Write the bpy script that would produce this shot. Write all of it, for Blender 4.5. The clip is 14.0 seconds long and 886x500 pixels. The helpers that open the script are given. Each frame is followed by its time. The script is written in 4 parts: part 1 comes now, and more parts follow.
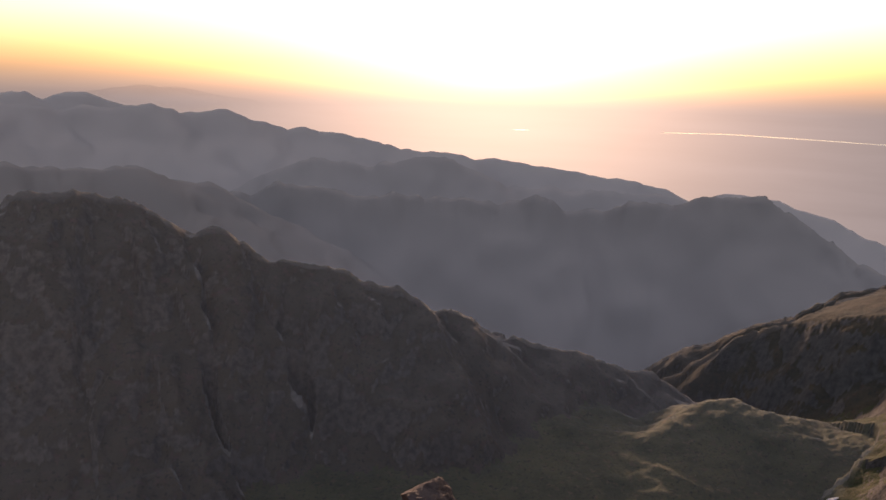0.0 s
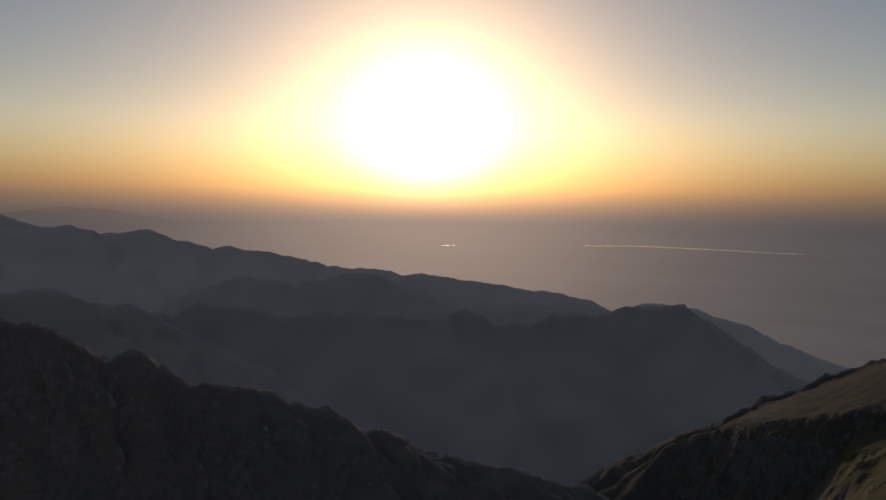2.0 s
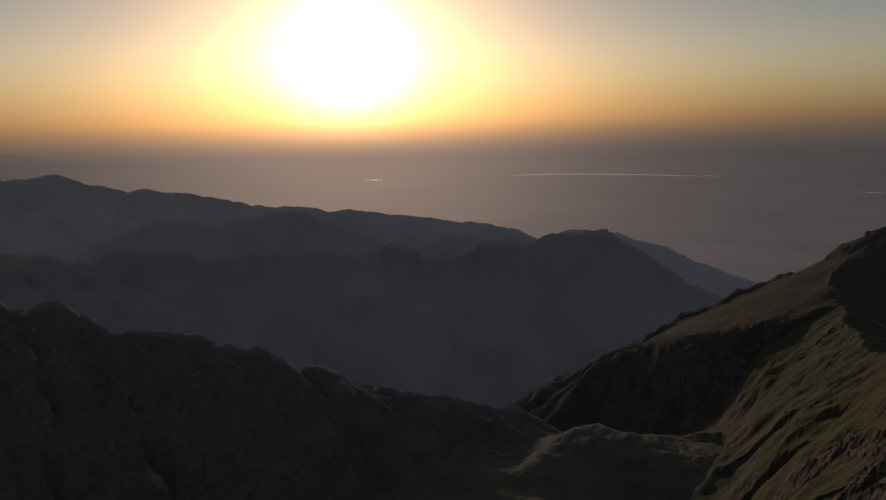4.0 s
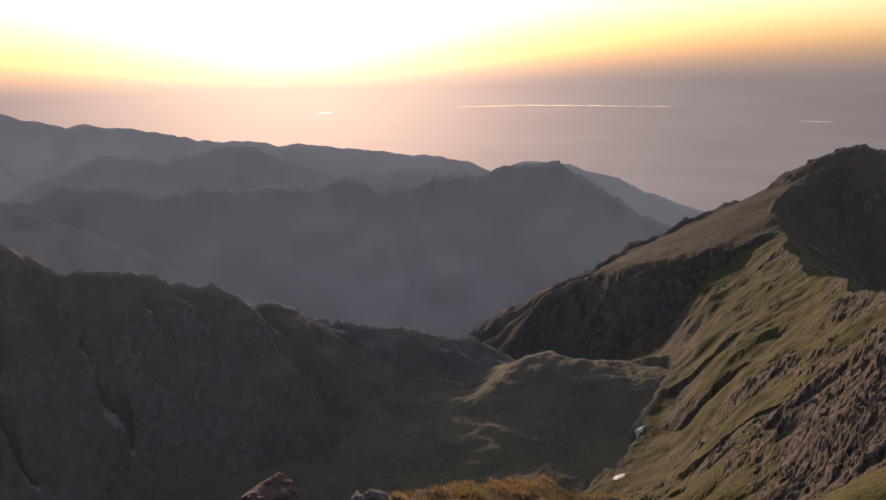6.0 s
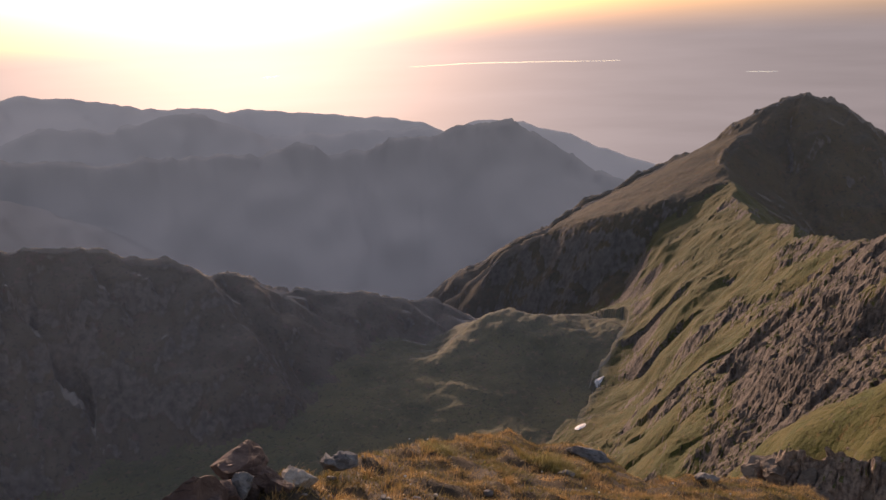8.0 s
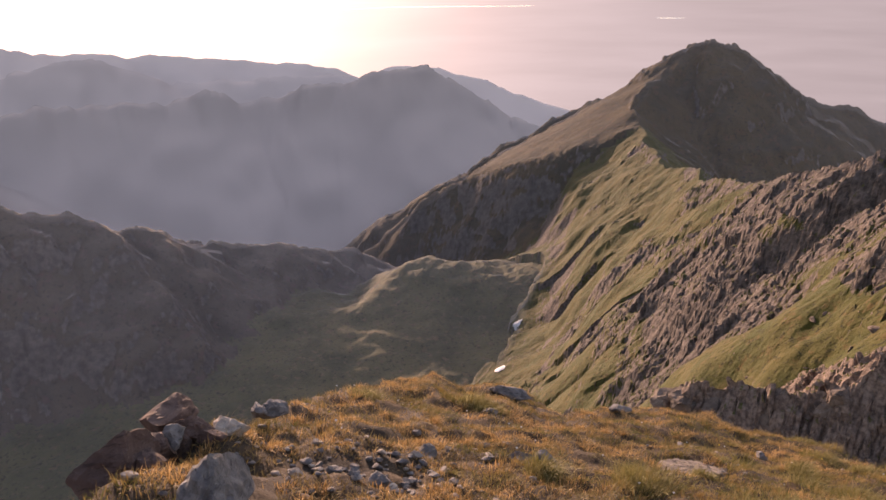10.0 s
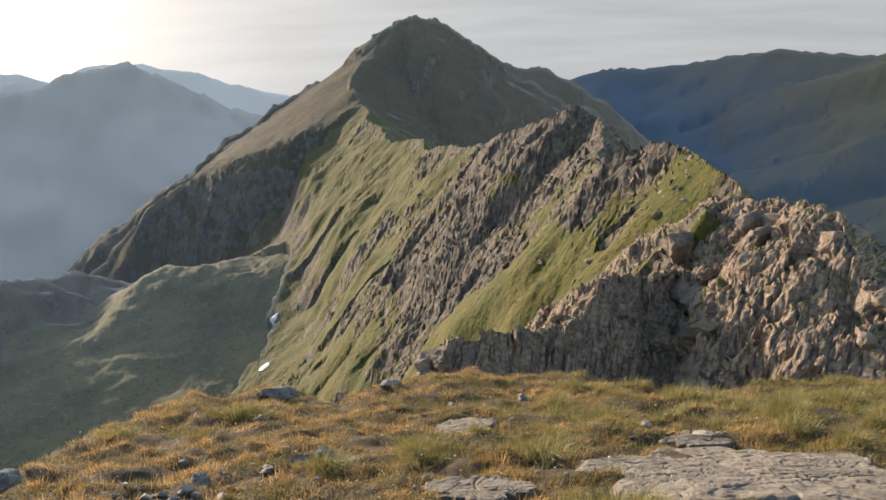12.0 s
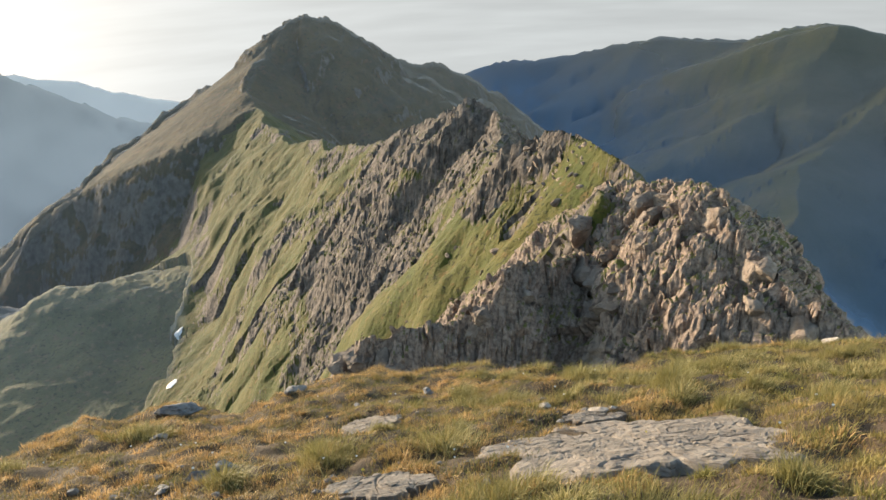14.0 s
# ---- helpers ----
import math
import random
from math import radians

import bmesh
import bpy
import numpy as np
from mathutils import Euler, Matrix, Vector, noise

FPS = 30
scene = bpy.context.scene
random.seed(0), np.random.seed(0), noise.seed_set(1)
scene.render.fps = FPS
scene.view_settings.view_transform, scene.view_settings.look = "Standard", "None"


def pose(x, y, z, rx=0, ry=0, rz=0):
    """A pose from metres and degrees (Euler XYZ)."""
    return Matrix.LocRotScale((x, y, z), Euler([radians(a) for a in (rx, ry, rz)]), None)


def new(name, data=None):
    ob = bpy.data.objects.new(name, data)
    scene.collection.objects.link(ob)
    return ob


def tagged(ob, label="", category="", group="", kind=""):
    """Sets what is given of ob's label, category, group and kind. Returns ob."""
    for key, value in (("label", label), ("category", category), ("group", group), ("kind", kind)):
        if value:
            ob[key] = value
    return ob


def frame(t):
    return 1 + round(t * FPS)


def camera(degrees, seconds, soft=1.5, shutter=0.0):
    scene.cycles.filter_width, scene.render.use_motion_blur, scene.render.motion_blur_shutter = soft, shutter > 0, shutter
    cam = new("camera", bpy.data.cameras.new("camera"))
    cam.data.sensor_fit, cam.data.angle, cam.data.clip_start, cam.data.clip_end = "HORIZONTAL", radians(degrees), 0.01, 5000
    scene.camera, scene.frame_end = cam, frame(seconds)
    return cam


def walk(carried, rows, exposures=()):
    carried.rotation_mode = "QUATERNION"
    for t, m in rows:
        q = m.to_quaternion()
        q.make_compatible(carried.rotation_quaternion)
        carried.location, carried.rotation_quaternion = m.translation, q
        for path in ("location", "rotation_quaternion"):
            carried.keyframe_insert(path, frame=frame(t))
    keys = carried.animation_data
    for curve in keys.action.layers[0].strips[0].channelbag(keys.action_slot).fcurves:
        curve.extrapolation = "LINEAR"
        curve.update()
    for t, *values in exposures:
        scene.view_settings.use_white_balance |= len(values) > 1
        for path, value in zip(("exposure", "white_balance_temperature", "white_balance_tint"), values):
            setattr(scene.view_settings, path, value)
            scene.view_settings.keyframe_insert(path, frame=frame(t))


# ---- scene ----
cam = camera(62.02, 14.0)
PATH = [
    (0.0, pose(-0.000, -0.000, 1.500, 76.21, -1.19, 1.60)),
    (0.5, pose(-0.000, -0.000, 1.500, 78.70, -1.18, 2.40)),
    (1.0, pose(-0.001, -0.000, 1.500, 80.85, -0.19, -6.01)),
    (1.5, pose(-0.001, -0.001, 1.500, 83.06, 0.43, -4.65)),
    (2.0, pose(-0.001, -0.001, 1.500, 85.25, -0.68, -4.08)),
    (2.5, pose(-0.001, -0.001, 1.500, 85.83, -0.19, -3.94)),
    (3.0, pose(-0.001, -0.001, 1.500, 85.16, 0.29, -4.39)),
    (3.5, pose(-0.001, -0.001, 1.500, 82.42, 0.80, -6.60)),
    (4.0, pose(-0.002, -0.002, 1.501, 80.07, 0.97, -9.96)),
    (6.5, pose(-0.013, -0.012, 1.504, 74.36, 1.15, -13.95)),
    (7.0, pose(-0.014, -0.013, 1.504, 73.94, 1.39, -14.68)),
    (7.5, pose(-0.016, -0.015, 1.505, 72.86, 2.07, -16.42)),
    (10.0, pose(-0.090, -0.084, 1.527, 67.52, 1.46, -23.89)),
    (10.5, pose(-0.067, 0.019, 1.501, 66.54, 2.31, -30.89)),
    (11.0, pose(-0.048, 0.052, 1.491, 65.81, 3.17, -35.35)),
    (11.5, pose(-0.019, 0.055, 1.483, 65.84, 2.72, -40.20)),
    (12.0, pose(0.002, 0.060, 1.486, 65.59, 2.50, -45.64)),
    (12.5, pose(0.048, 0.022, 1.482, 65.24, 3.19, -46.72)),
    (13.0, pose(0.082, -0.030, 1.475, 64.74, 3.96, -48.92)),
    (13.5, pose(0.089, -0.047, 1.473, 64.97, 3.57, -51.78)),
    (14.0, pose(0.082, -0.050, 1.482, 64.96, 3.08, -53.81)),
]
EXPOSURES = [  # seconds, stops, kelvin, tint
    (0.0, 1.3, 7600, 37), (0.5, 1.1, 7600, 37), (1.0, 0.75, 7500, 34), (1.5, 0.15, 7200, 28), (2.0, -0.5, 6800, 24), (2.5, -0.97, 6650, 24), (3.0, -1.22, 6650, 24), (3.5, -1.05, 6850, 25), (4.0, -0.8, 7000, 27),
    (6.5, 1.4, 7400, 36), (7.5, 1.5, 7400, 36), (10.0, 2.3, 7600, 43), (11.0, 2.42, 7000, 30), (12.0, 2.6, 6600, 13), (14.0, 2.86, 6600, 9)]
walk(cam, PATH, EXPOSURES)

# ---- light: a low sun over the plain, a dusty evening sky ----
SUN_AZ, SUN_EL = 2.75, 4.0
SUN_DIR = Vector((math.sin(radians(SUN_AZ)) * math.cos(radians(SUN_EL)), math.cos(radians(SUN_AZ)) * math.cos(radians(SUN_EL)), math.sin(radians(SUN_EL))))
world = bpy.data.worlds.new("evening_sky")
scene.world = world
world.use_nodes = True
wn, wl = world.node_tree.nodes, world.node_tree.links
wn.clear()
sky = wn.new("ShaderNodeTexSky")
sky.sky_type = "NISHITA"
sky.sun_disc = False
sky.sun_elevation, sky.sun_rotation = radians(SUN_EL), radians(SUN_AZ)
sky.altitude, sky.air_density, sky.dust_density, sky.ozone_density = 2000, 1.0, 2.0, 1.0
bg = wn.new("ShaderNodeBackground")
bg.inputs["Strength"].default_value = 0.12
wo = wn.new("ShaderNodeOutputWorld")
wl.new(sky.outputs[0], bg.inputs[0])
total = bg.outputs[0]
# the bright dusty air round the sun
where = wn.new("ShaderNodeTexCoord")
near_sun = wn.new("ShaderNodeVectorMath")
near_sun.operation = "DOT_PRODUCT"
near_sun.inputs[1].default_value = SUN_DIR
wl.new(where.outputs["Generated"], near_sun.inputs[0])
for power, color, strength in ((420, (1.0, 0.85, 0.6), 5.0), (80, (1.0, 0.70, 0.34), 1.25), (22, (1.0, 0.76, 0.50), 0.24)):
    grow = wn.new("ShaderNodeMath")
    grow.operation, grow.use_clamp = "POWER", True
    grow.inputs[1].default_value = power
    wl.new(near_sun.outputs["Value"], grow.inputs[0])
    much = wn.new("ShaderNodeMath")
    much.operation = "MULTIPLY"
    much.inputs[1].default_value = strength
    wl.new(grow.outputs[0], much.inputs[0])
    glow = wn.new("ShaderNodeBackground")
    glow.inputs["Color"].default_value = (*color, 1)
    wl.new(much.outputs[0], glow.inputs["Strength"])
    both = wn.new("ShaderNodeAddShader")
    wl.new(total, both.inputs[0])
    wl.new(glow.outputs[0], both.inputs[1])
    total = both.outputs[0]
# dusty haze over the plain, a backdrop colour from just above the horizon down
height = wn.new("ShaderNodeSeparateXYZ")
wl.new(where.outputs["Generated"], height.inputs[0])
layer = wn.new("ShaderNodeMapRange")
layer.interpolation_type = "SMOOTHSTEP"
layer.inputs["From Min"].default_value, layer.inputs["From Max"].default_value = 0.10, -0.05
wl.new(height.outputs["Z"], layer.inputs["Value"])
dust = wn.new("ShaderNodeBackground")
dust.inputs["Color"].default_value = (0.88, 0.93, 0.95, 1)
flat = wn.new("ShaderNodeMapping")
flat.inputs["Scale"].default_value = (5, 5, 60)
wl.new(where.outputs["Generated"], flat.inputs["Vector"])
streaks = wn.new("ShaderNodeTexNoise")
streaks.inputs["Scale"].default_value, streaks.inputs["Detail"].default_value = 1.0, 5.0
wl.new(flat.outputs[0], streaks.inputs["Vector"])
patchy = wn.new("ShaderNodeMapRange")
patchy.inputs["From Min"].default_value, patchy.inputs["From Max"].default_value, patchy.inputs["To Min"].default_value, patchy.inputs["To Max"].default_value = 0.3, 0.7, 0.084, 0.100
wl.new(streaks.outputs["Fac"], patchy.inputs["Value"])
wl.new(patchy.outputs[0], dust.inputs["Strength"])
# warm glow painted into the low haze by angle from the sun
warm = wn.new("ShaderNodeMath")
warm.operation, warm.use_clamp = "POWER", True
warm.inputs[1].default_value = 26
wl.new(near_sun.outputs["Value"], warm.inputs[0])
half = wn.new("ShaderNodeMath")
half.operation = "MULTIPLY"
half.inputs[1].default_value = 0.40
wl.new(warm.outputs[0], half.inputs[0])
haze_glow = wn.new("ShaderNodeBackground")
haze_glow.inputs["Color"].default_value = (1.0, 0.72, 0.46, 1)
wl.new(half.outputs[0], haze_glow.inputs["Strength"])
low_air = wn.new("ShaderNodeAddShader")
wl.new(dust.outputs[0], low_air.inputs[0])
wl.new(haze_glow.outputs[0], low_air.inputs[1])
for power, color, strength in ((5, (1.0, 0.94, 0.86), 0.085),):  # pale glow painted into the dusty air over half the sky
    wide = wn.new("ShaderNodeMath")
    wide.operation, wide.use_clamp = "POWER", True
    wide.inputs[1].default_value = power
    wl.new(near_sun.outputs["Value"], wide.inputs[0])
    much = wn.new("ShaderNodeMath")
    much.operation = "MULTIPLY"
    much.inputs[1].default_value = strength
    wl.new(wide.outputs[0], much.inputs[0])
    pale = wn.new("ShaderNodeBackground")
    pale.inputs["Color"].default_value = (*color, 1)
    wl.new(much.outputs[0], pale.inputs["Strength"])
    both = wn.new("ShaderNodeAddShader")
    wl.new(low_air.outputs[0], both.inputs[0])
    wl.new(pale.outputs[0], both.inputs[1])
    low_air = both
air = wn.new("ShaderNodeMixShader")
wl.new(layer.outputs[0], air.inputs[0])
wl.new(total, air.inputs[1])
wl.new(low_air.outputs[0], air.inputs[2])
wl.new(air.outputs[0], wo.inputs[0])
sun_data = bpy.data.lights.new("sun", "SUN")
sun_data.energy, sun_data.angle, sun_data.color = 1.75, radians(0.6), (1.0, 0.83, 0.62)
sun = new("sun", sun_data)
sun.rotation_mode = "QUATERNION"
sun.rotation_quaternion = SUN_DIR.to_track_quat("Z", "Y")


# ---- materials ----
class Nodes:
    """Short forms for building one material's node tree."""

    def __init__(self, name):
        self.mat = bpy.data.materials.new(name)
        self.mat.use_nodes = True
        self.t = self.mat.node_tree
        self.bsdf = self.t.nodes["Principled BSDF"]
        self.bsdf.inputs["Specular IOR Level"].default_value = 0.25
        self.place = self.t.nodes.new("ShaderNodeNewGeometry")

    def put(self, kind, **ins):
        n = self.t.nodes.new(kind)
        for key, value in ins.items():
            sock = n.inputs[key.replace("_", " ")] if not key.startswith("i") or not key[1:].isdigit() else n.inputs[int(key[1:])]
            if hasattr(value, "links") and hasattr(value, "node"):
                self.t.links.new(value, sock)
            else:
                sock.default_value = value
        return n

    def noise(self, scale, detail=6.0, rough=0.55, vector=None, distortion=0.0):
        n = self.put("ShaderNodeTexNoise", Scale=scale, Detail=detail, Roughness=rough, Distortion=distortion)
        self.t.links.new(vector if vector else self.place.outputs["Position"], n.inputs["Vector"])
        return n.outputs["Fac"]

    def stretch(self, x, y, z, rx=0.0, ry=0.0, rz=0.0):
        n = self.put("ShaderNodeMapping", Vector=self.place.outputs["Position"])
        n.inputs["Scale"].default_value = (x, y, z)
        n.inputs["Rotation"].default_value = (radians(rx), radians(ry), radians(rz))
        return n.outputs[0]

    def ramp(self, fac, lo, hi):
        n = self.put("ShaderNodeMapRange", Value=fac)
        n.interpolation_type = "SMOOTHSTEP"
        n.inputs["From Min"].default_value, n.inputs["From Max"].default_value = lo, hi
        return n.outputs[0]

    def math(self, op, a, b=0.0):
        n = self.put("ShaderNodeMath", i0=a, i1=b)
        n.operation = op
        return n.outputs[0]

    def mix(self, fac, a, b):
        n = self.t.nodes.new("ShaderNodeMix")
        n.data_type = "RGBA"
        for i, v in ((0, fac), (6, a), (7, b)):
            if hasattr(v, "node"):
                self.t.links.new(v, n.inputs[i])
            else:
                n.inputs[i].default_value = (*v, 1.0) if i else v
        return n.outputs[2]

    def up(self):
        return self.put("ShaderNodeSeparateXYZ", Vector=self.place.outputs["Normal"]).outputs["Z"]

    def height(self):
        return self.put("ShaderNodeSeparateXYZ", Vector=self.place.outputs["Position"]).outputs["Z"]

    def bump(self, heights, strength, distance):
        n = self.put("ShaderNodeBump", Strength=strength, Distance=distance, Height=heights)
        self.t.links.new(n.outputs[0], self.bsdf.inputs["Normal"])

    def done(self, color, rough=0.9):
        if hasattr(color, "node"):
            self.t.links.new(color, self.bsdf.inputs["Base Color"])
        else:
            self.bsdf.inputs["Base Color"].default_value = (*color, 1)
        self.bsdf.inputs["Roughness"].default_value = rough
        return self.mat


def mountain_material(name, grass_a, grass_b, rock_a, rock_b, size, rocky, relief=0.6, mapped=False, joints=0.0):
    """Alpine slope: turf where it is gentle, bare rock where it is steep; size is the patch size in metres."""
    n = Nodes(name)
    big = n.noise(1.0 / size, 8, 0.6)
    fine = n.noise(9.0 / size, 8, 0.65)
    streak = n.noise(1.0, 6, 0.6, n.stretch(4 / size, 4 / size, 0.8 / size))
    grass = n.mix(n.ramp(big, 0.35, 0.65), grass_a, grass_b)
    if mapped or 25 < size < 46:  # brown and dark tufts, bleached patches
        grass = n.mix(n.ramp(n.noise(7.0 / size, 5, 0.7), 0.52, 0.66), grass, tuple(c * k for c, k in zip(grass_b, (1.25, 0.95, 1.3))))
        grass = n.mix(n.ramp(n.noise(16.0 / size, 4, 0.7), 0.54, 0.64), grass, tuple(c * 0.42 for c in grass_a))
    rock = n.mix(n.ramp(fine, 0.3, 0.7), rock_a, rock_b)
    rock = n.mix(n.ramp(streak, 0.55, 0.75), rock, tuple(c * 0.55 for c in rock_a))
    steep = n.math("SUBTRACT", n.math("ADD", n.math("MULTIPLY", n.math("SUBTRACT", fine, 0.5), 0.5 if mapped or size < 10 else 0.25), n.math("MULTIPLY", n.math("SUBTRACT", streak, 0.5), 0.5)), n.up())
    relief_map = n.math("ADD", fine, n.math("MULTIPLY", streak, 0.7))
    if joints:  # dark joints between the blocks of fractured rock
        wander = n.put("ShaderNodeTexNoise", Scale=0.8 / joints, Detail=4.0, Vector=n.place.outputs["Position"])
        bent = n.put("ShaderNodeVectorMath", i0=wander.outputs["Color"], i1=(joints * 1.2, joints * 1.2, joints * 1.2))
        bent.operation = "MULTIPLY"
        spot = n.put("ShaderNodeVectorMath", i0=n.stretch(1.0, 2.2, 0.5, 20, 25, 0), i1=bent.outputs[0])
        spot.operation = "ADD"
        cells = n.put("ShaderNodeTexVoronoi", Scale=1.0 / joints, Vector=spot.outputs[0])
        cells.feature = "DISTANCE_TO_EDGE"
        gap = n.math("MAXIMUM", n.ramp(cells.outputs["Distance"], 0.0, 0.045), n.ramp(n.noise(0.7 / joints, 3), 0.36, 0.5))
        rock = n.mix(gap, tuple(c * 0.7 for c in rock_a), rock)
        relief_map = n.math("ADD", relief_map, n.math("MULTIPLY", gap, 0.3))
    if mapped:  # bare rock where the ground itself is broken
        where_rock = n.put("ShaderNodeAttribute")
        where_rock.attribute_name = "stony"
        steep = n.math("ADD", steep, n.math("MULTIPLY", n.math("SUBTRACT", where_rock.outputs["Fac"], 0.42), 0.55))
    else:
        steep = n.math("ADD", steep, n.math("MULTIPLY", n.math("SUBTRACT", n.noise(0.22 / size, 3), 0.5), 0.5))
    fac = n.ramp(steep, -rocky - 0.06, -rocky + 0.06)
    n.bump(relief_map, relief, size * 0.06 if not joints else joints * 0.22)
    return n.done(n.mix(fac, grass, rock), 0.95)


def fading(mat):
    """Paints distance haze as transparency: ground shows the backdrop where its 'solid' value falls."""
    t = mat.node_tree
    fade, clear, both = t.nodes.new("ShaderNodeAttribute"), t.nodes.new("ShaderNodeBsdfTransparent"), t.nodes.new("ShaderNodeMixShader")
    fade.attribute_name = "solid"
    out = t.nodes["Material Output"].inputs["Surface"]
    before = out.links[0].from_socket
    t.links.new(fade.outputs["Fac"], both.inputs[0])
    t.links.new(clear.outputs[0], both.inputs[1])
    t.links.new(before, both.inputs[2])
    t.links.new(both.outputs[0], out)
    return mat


M_RIDGE = mountain_material("ridge_turf_and_rock", (0.041, 0.050, 0.006), (0.071, 0.064, 0.012), (0.041, 0.033, 0.027), (0.140, 0.115, 0.096), 14, 0.55, 1.0, True, 2.6)
M_CRAGSIDE = mountain_material("crag_side", (0.08, 0.085, 0.02), (0.12, 0.10, 0.03), (0.088, 0.063, 0.049), (0.26, 0.197, 0.153), 3.0, 0.9, 0.9, False)
M_PEAK = mountain_material("peak_turf_and_scree", (0.031, 0.027, 0.008), (0.060, 0.043, 0.011), (0.050, 0.046, 0.041), (0.115, 0.105, 0.096), 45, 0.55)
M_DARK = mountain_material("shaded_cliff", (0.056, 0.042, 0.026), (0.082, 0.058, 0.034), (0.062, 0.050, 0.046), (0.16, 0.135, 0.122), 40, 0.60)
M_FAR = mountain_material("far_slopes", (0.05, 0.055, 0.03), (0.08, 0.075, 0.04), (0.09, 0.085, 0.08), (0.14, 0.13, 0.12), 120, 0.55)
M_GREENSIDE = mountain_material("green_mountainside", (0.040, 0.053, 0.018), (0.064, 0.068, 0.027), (0.05, 0.055, 0.04), (0.09, 0.09, 0.07), 150, 0.45)
M_VALLEY = mountain_material("valley_turf", (0.050, 0.056, 0.018), (0.095, 0.088, 0.030), (0.06, 0.06, 0.035), (0.11, 0.10, 0.07), 30, 0.60)
M_PLAIN = mountain_material("far_plain", (0.09, 0.085, 0.06), (0.15, 0.135, 0.09), (0.1, 0.1, 0.08), (0.13, 0.12, 0.1), 500, 0.1)
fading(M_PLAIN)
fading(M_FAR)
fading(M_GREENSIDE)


# ---- terrain: one sheet of ground, parted where one mountain meets the next ----
def hash2(ix, iy, seed):
    h = (ix.astype(np.int64) * 374761393 + iy.astype(np.int64) * 668265263 + seed * 974634777) & 0x7FFFFFFF
    h = ((h ^ (h >> 13)) * 1274126177) & 0x7FFFFFFF
    return ((h ^ (h >> 16)) & 0xFFFF) / 65536.0 * 2 * math.pi


def perlin(x, y, seed=0):
    ix, iy = np.floor(x), np.floor(y)
    fx, fy = x - ix, y - iy
    u, v = fx * fx * fx * (fx * (fx * 6 - 15) + 10), fy * fy * fy * (fy * (fy * 6 - 15) + 10)

    def corner(dx, dy):
        a = hash2(ix + dx, iy + dy, seed)
        return np.cos(a) * (fx - dx) + np.sin(a) * (fy - dy)

    a, b, c, d = corner(0, 0), corner(1, 0), corner(0, 1), corner(1, 1)
    return (a + (b - a) * u) + ((c + (d - c) * u) - (a + (b - a) * u)) * v


def fbm(x, y, octaves, seed=0, ridged=False, gain=0.5):
    total, amp = np.zeros_like(x), 1.0
    for k in range(octaves):
        p = perlin(x * 2.03 ** k + 17.3 * k, y * 2.03 ** k - 9.1 * k, seed + k)
        total += amp * ((0.45 - np.abs(p) * 1.6) if ridged else p)
        amp *= gain
    return total


def blocks(x, y, cell, seed):
    """Jointed rock: every cell of a broken pattern is a tilted block at its own height, with a groove along the joints."""
    x, y = x / cell, y / cell
    ix, iy = np.floor(x), np.floor(y)
    first, second, value = np.full(x.shape, 9.0), np.full(x.shape, 9.0), np.zeros_like(x)
    for dx in (-1, 0, 1):
        for dy in (-1, 0, 1):
            a = hash2(ix + dx, iy + dy, seed)
            b = hash2(ix + dx, iy + dy, seed + 1)
            c = hash2(ix + dx, iy + dy, seed + 2)
            u, v = x - (ix + dx + a / 6.2832), y - (iy + dy + b / 6.2832)
            gap = np.hypot(u, v)
            near = gap < first
            second = np.where(near, first, np.minimum(second, gap))
            value = np.where(near, c / 6.2832 - 0.5 + 0.8 * (np.cos(c * 7) * u + np.sin(c * 7) * v), value)
            first = np.where(near, gap, first)
    return value - 0.35 * np.clip(1 - (second - first) / 0.14, 0, 1)


def blocks_in_space(p, cell, seed):
    """The same jointed blocks in three dimensions, for faces too steep to be shaped from above."""
    q = p / cell
    i = np.floor(q)
    first, second, value = np.full(len(p), 9.0), np.full(len(p), 9.0), np.zeros(len(p))
    for dx in (-1, 0, 1):
        for dy in (-1, 0, 1):
            for dz in (-1, 0, 1):
                kx, ky, kz = i[:, 0] + dx, i[:, 1] + dy, i[:, 2] + dz
                a, b, c = (hash2(kx + 57 * kz, ky - 131 * kz, seed + k) for k in (0, 1, 2))
                u, v, w = q[:, 0] - kx - a / 6.2832, q[:, 1] - ky - b / 6.2832, q[:, 2] - kz - c / 6.2832
                gap = np.sqrt(u * u + v * v + w * w)
                near = gap < first
                second = np.where(near, first, np.minimum(second, gap))
                value = np.where(near, ((a + b) % 6.2832) / 6.2832 - 0.5 + 0.7 * (np.cos(c * 5) * u + np.sin(c * 5) * v + np.cos(a * 3) * w), value)
                first = np.where(near, gap, first)
    return value - 0.3 * np.clip(1 - (second - first) / 0.12, 0, 1)


def step(a, b, v):
    s = np.clip((v - a) / (b - a), 0, 1)
    return s * s * (3 - 2 * s)


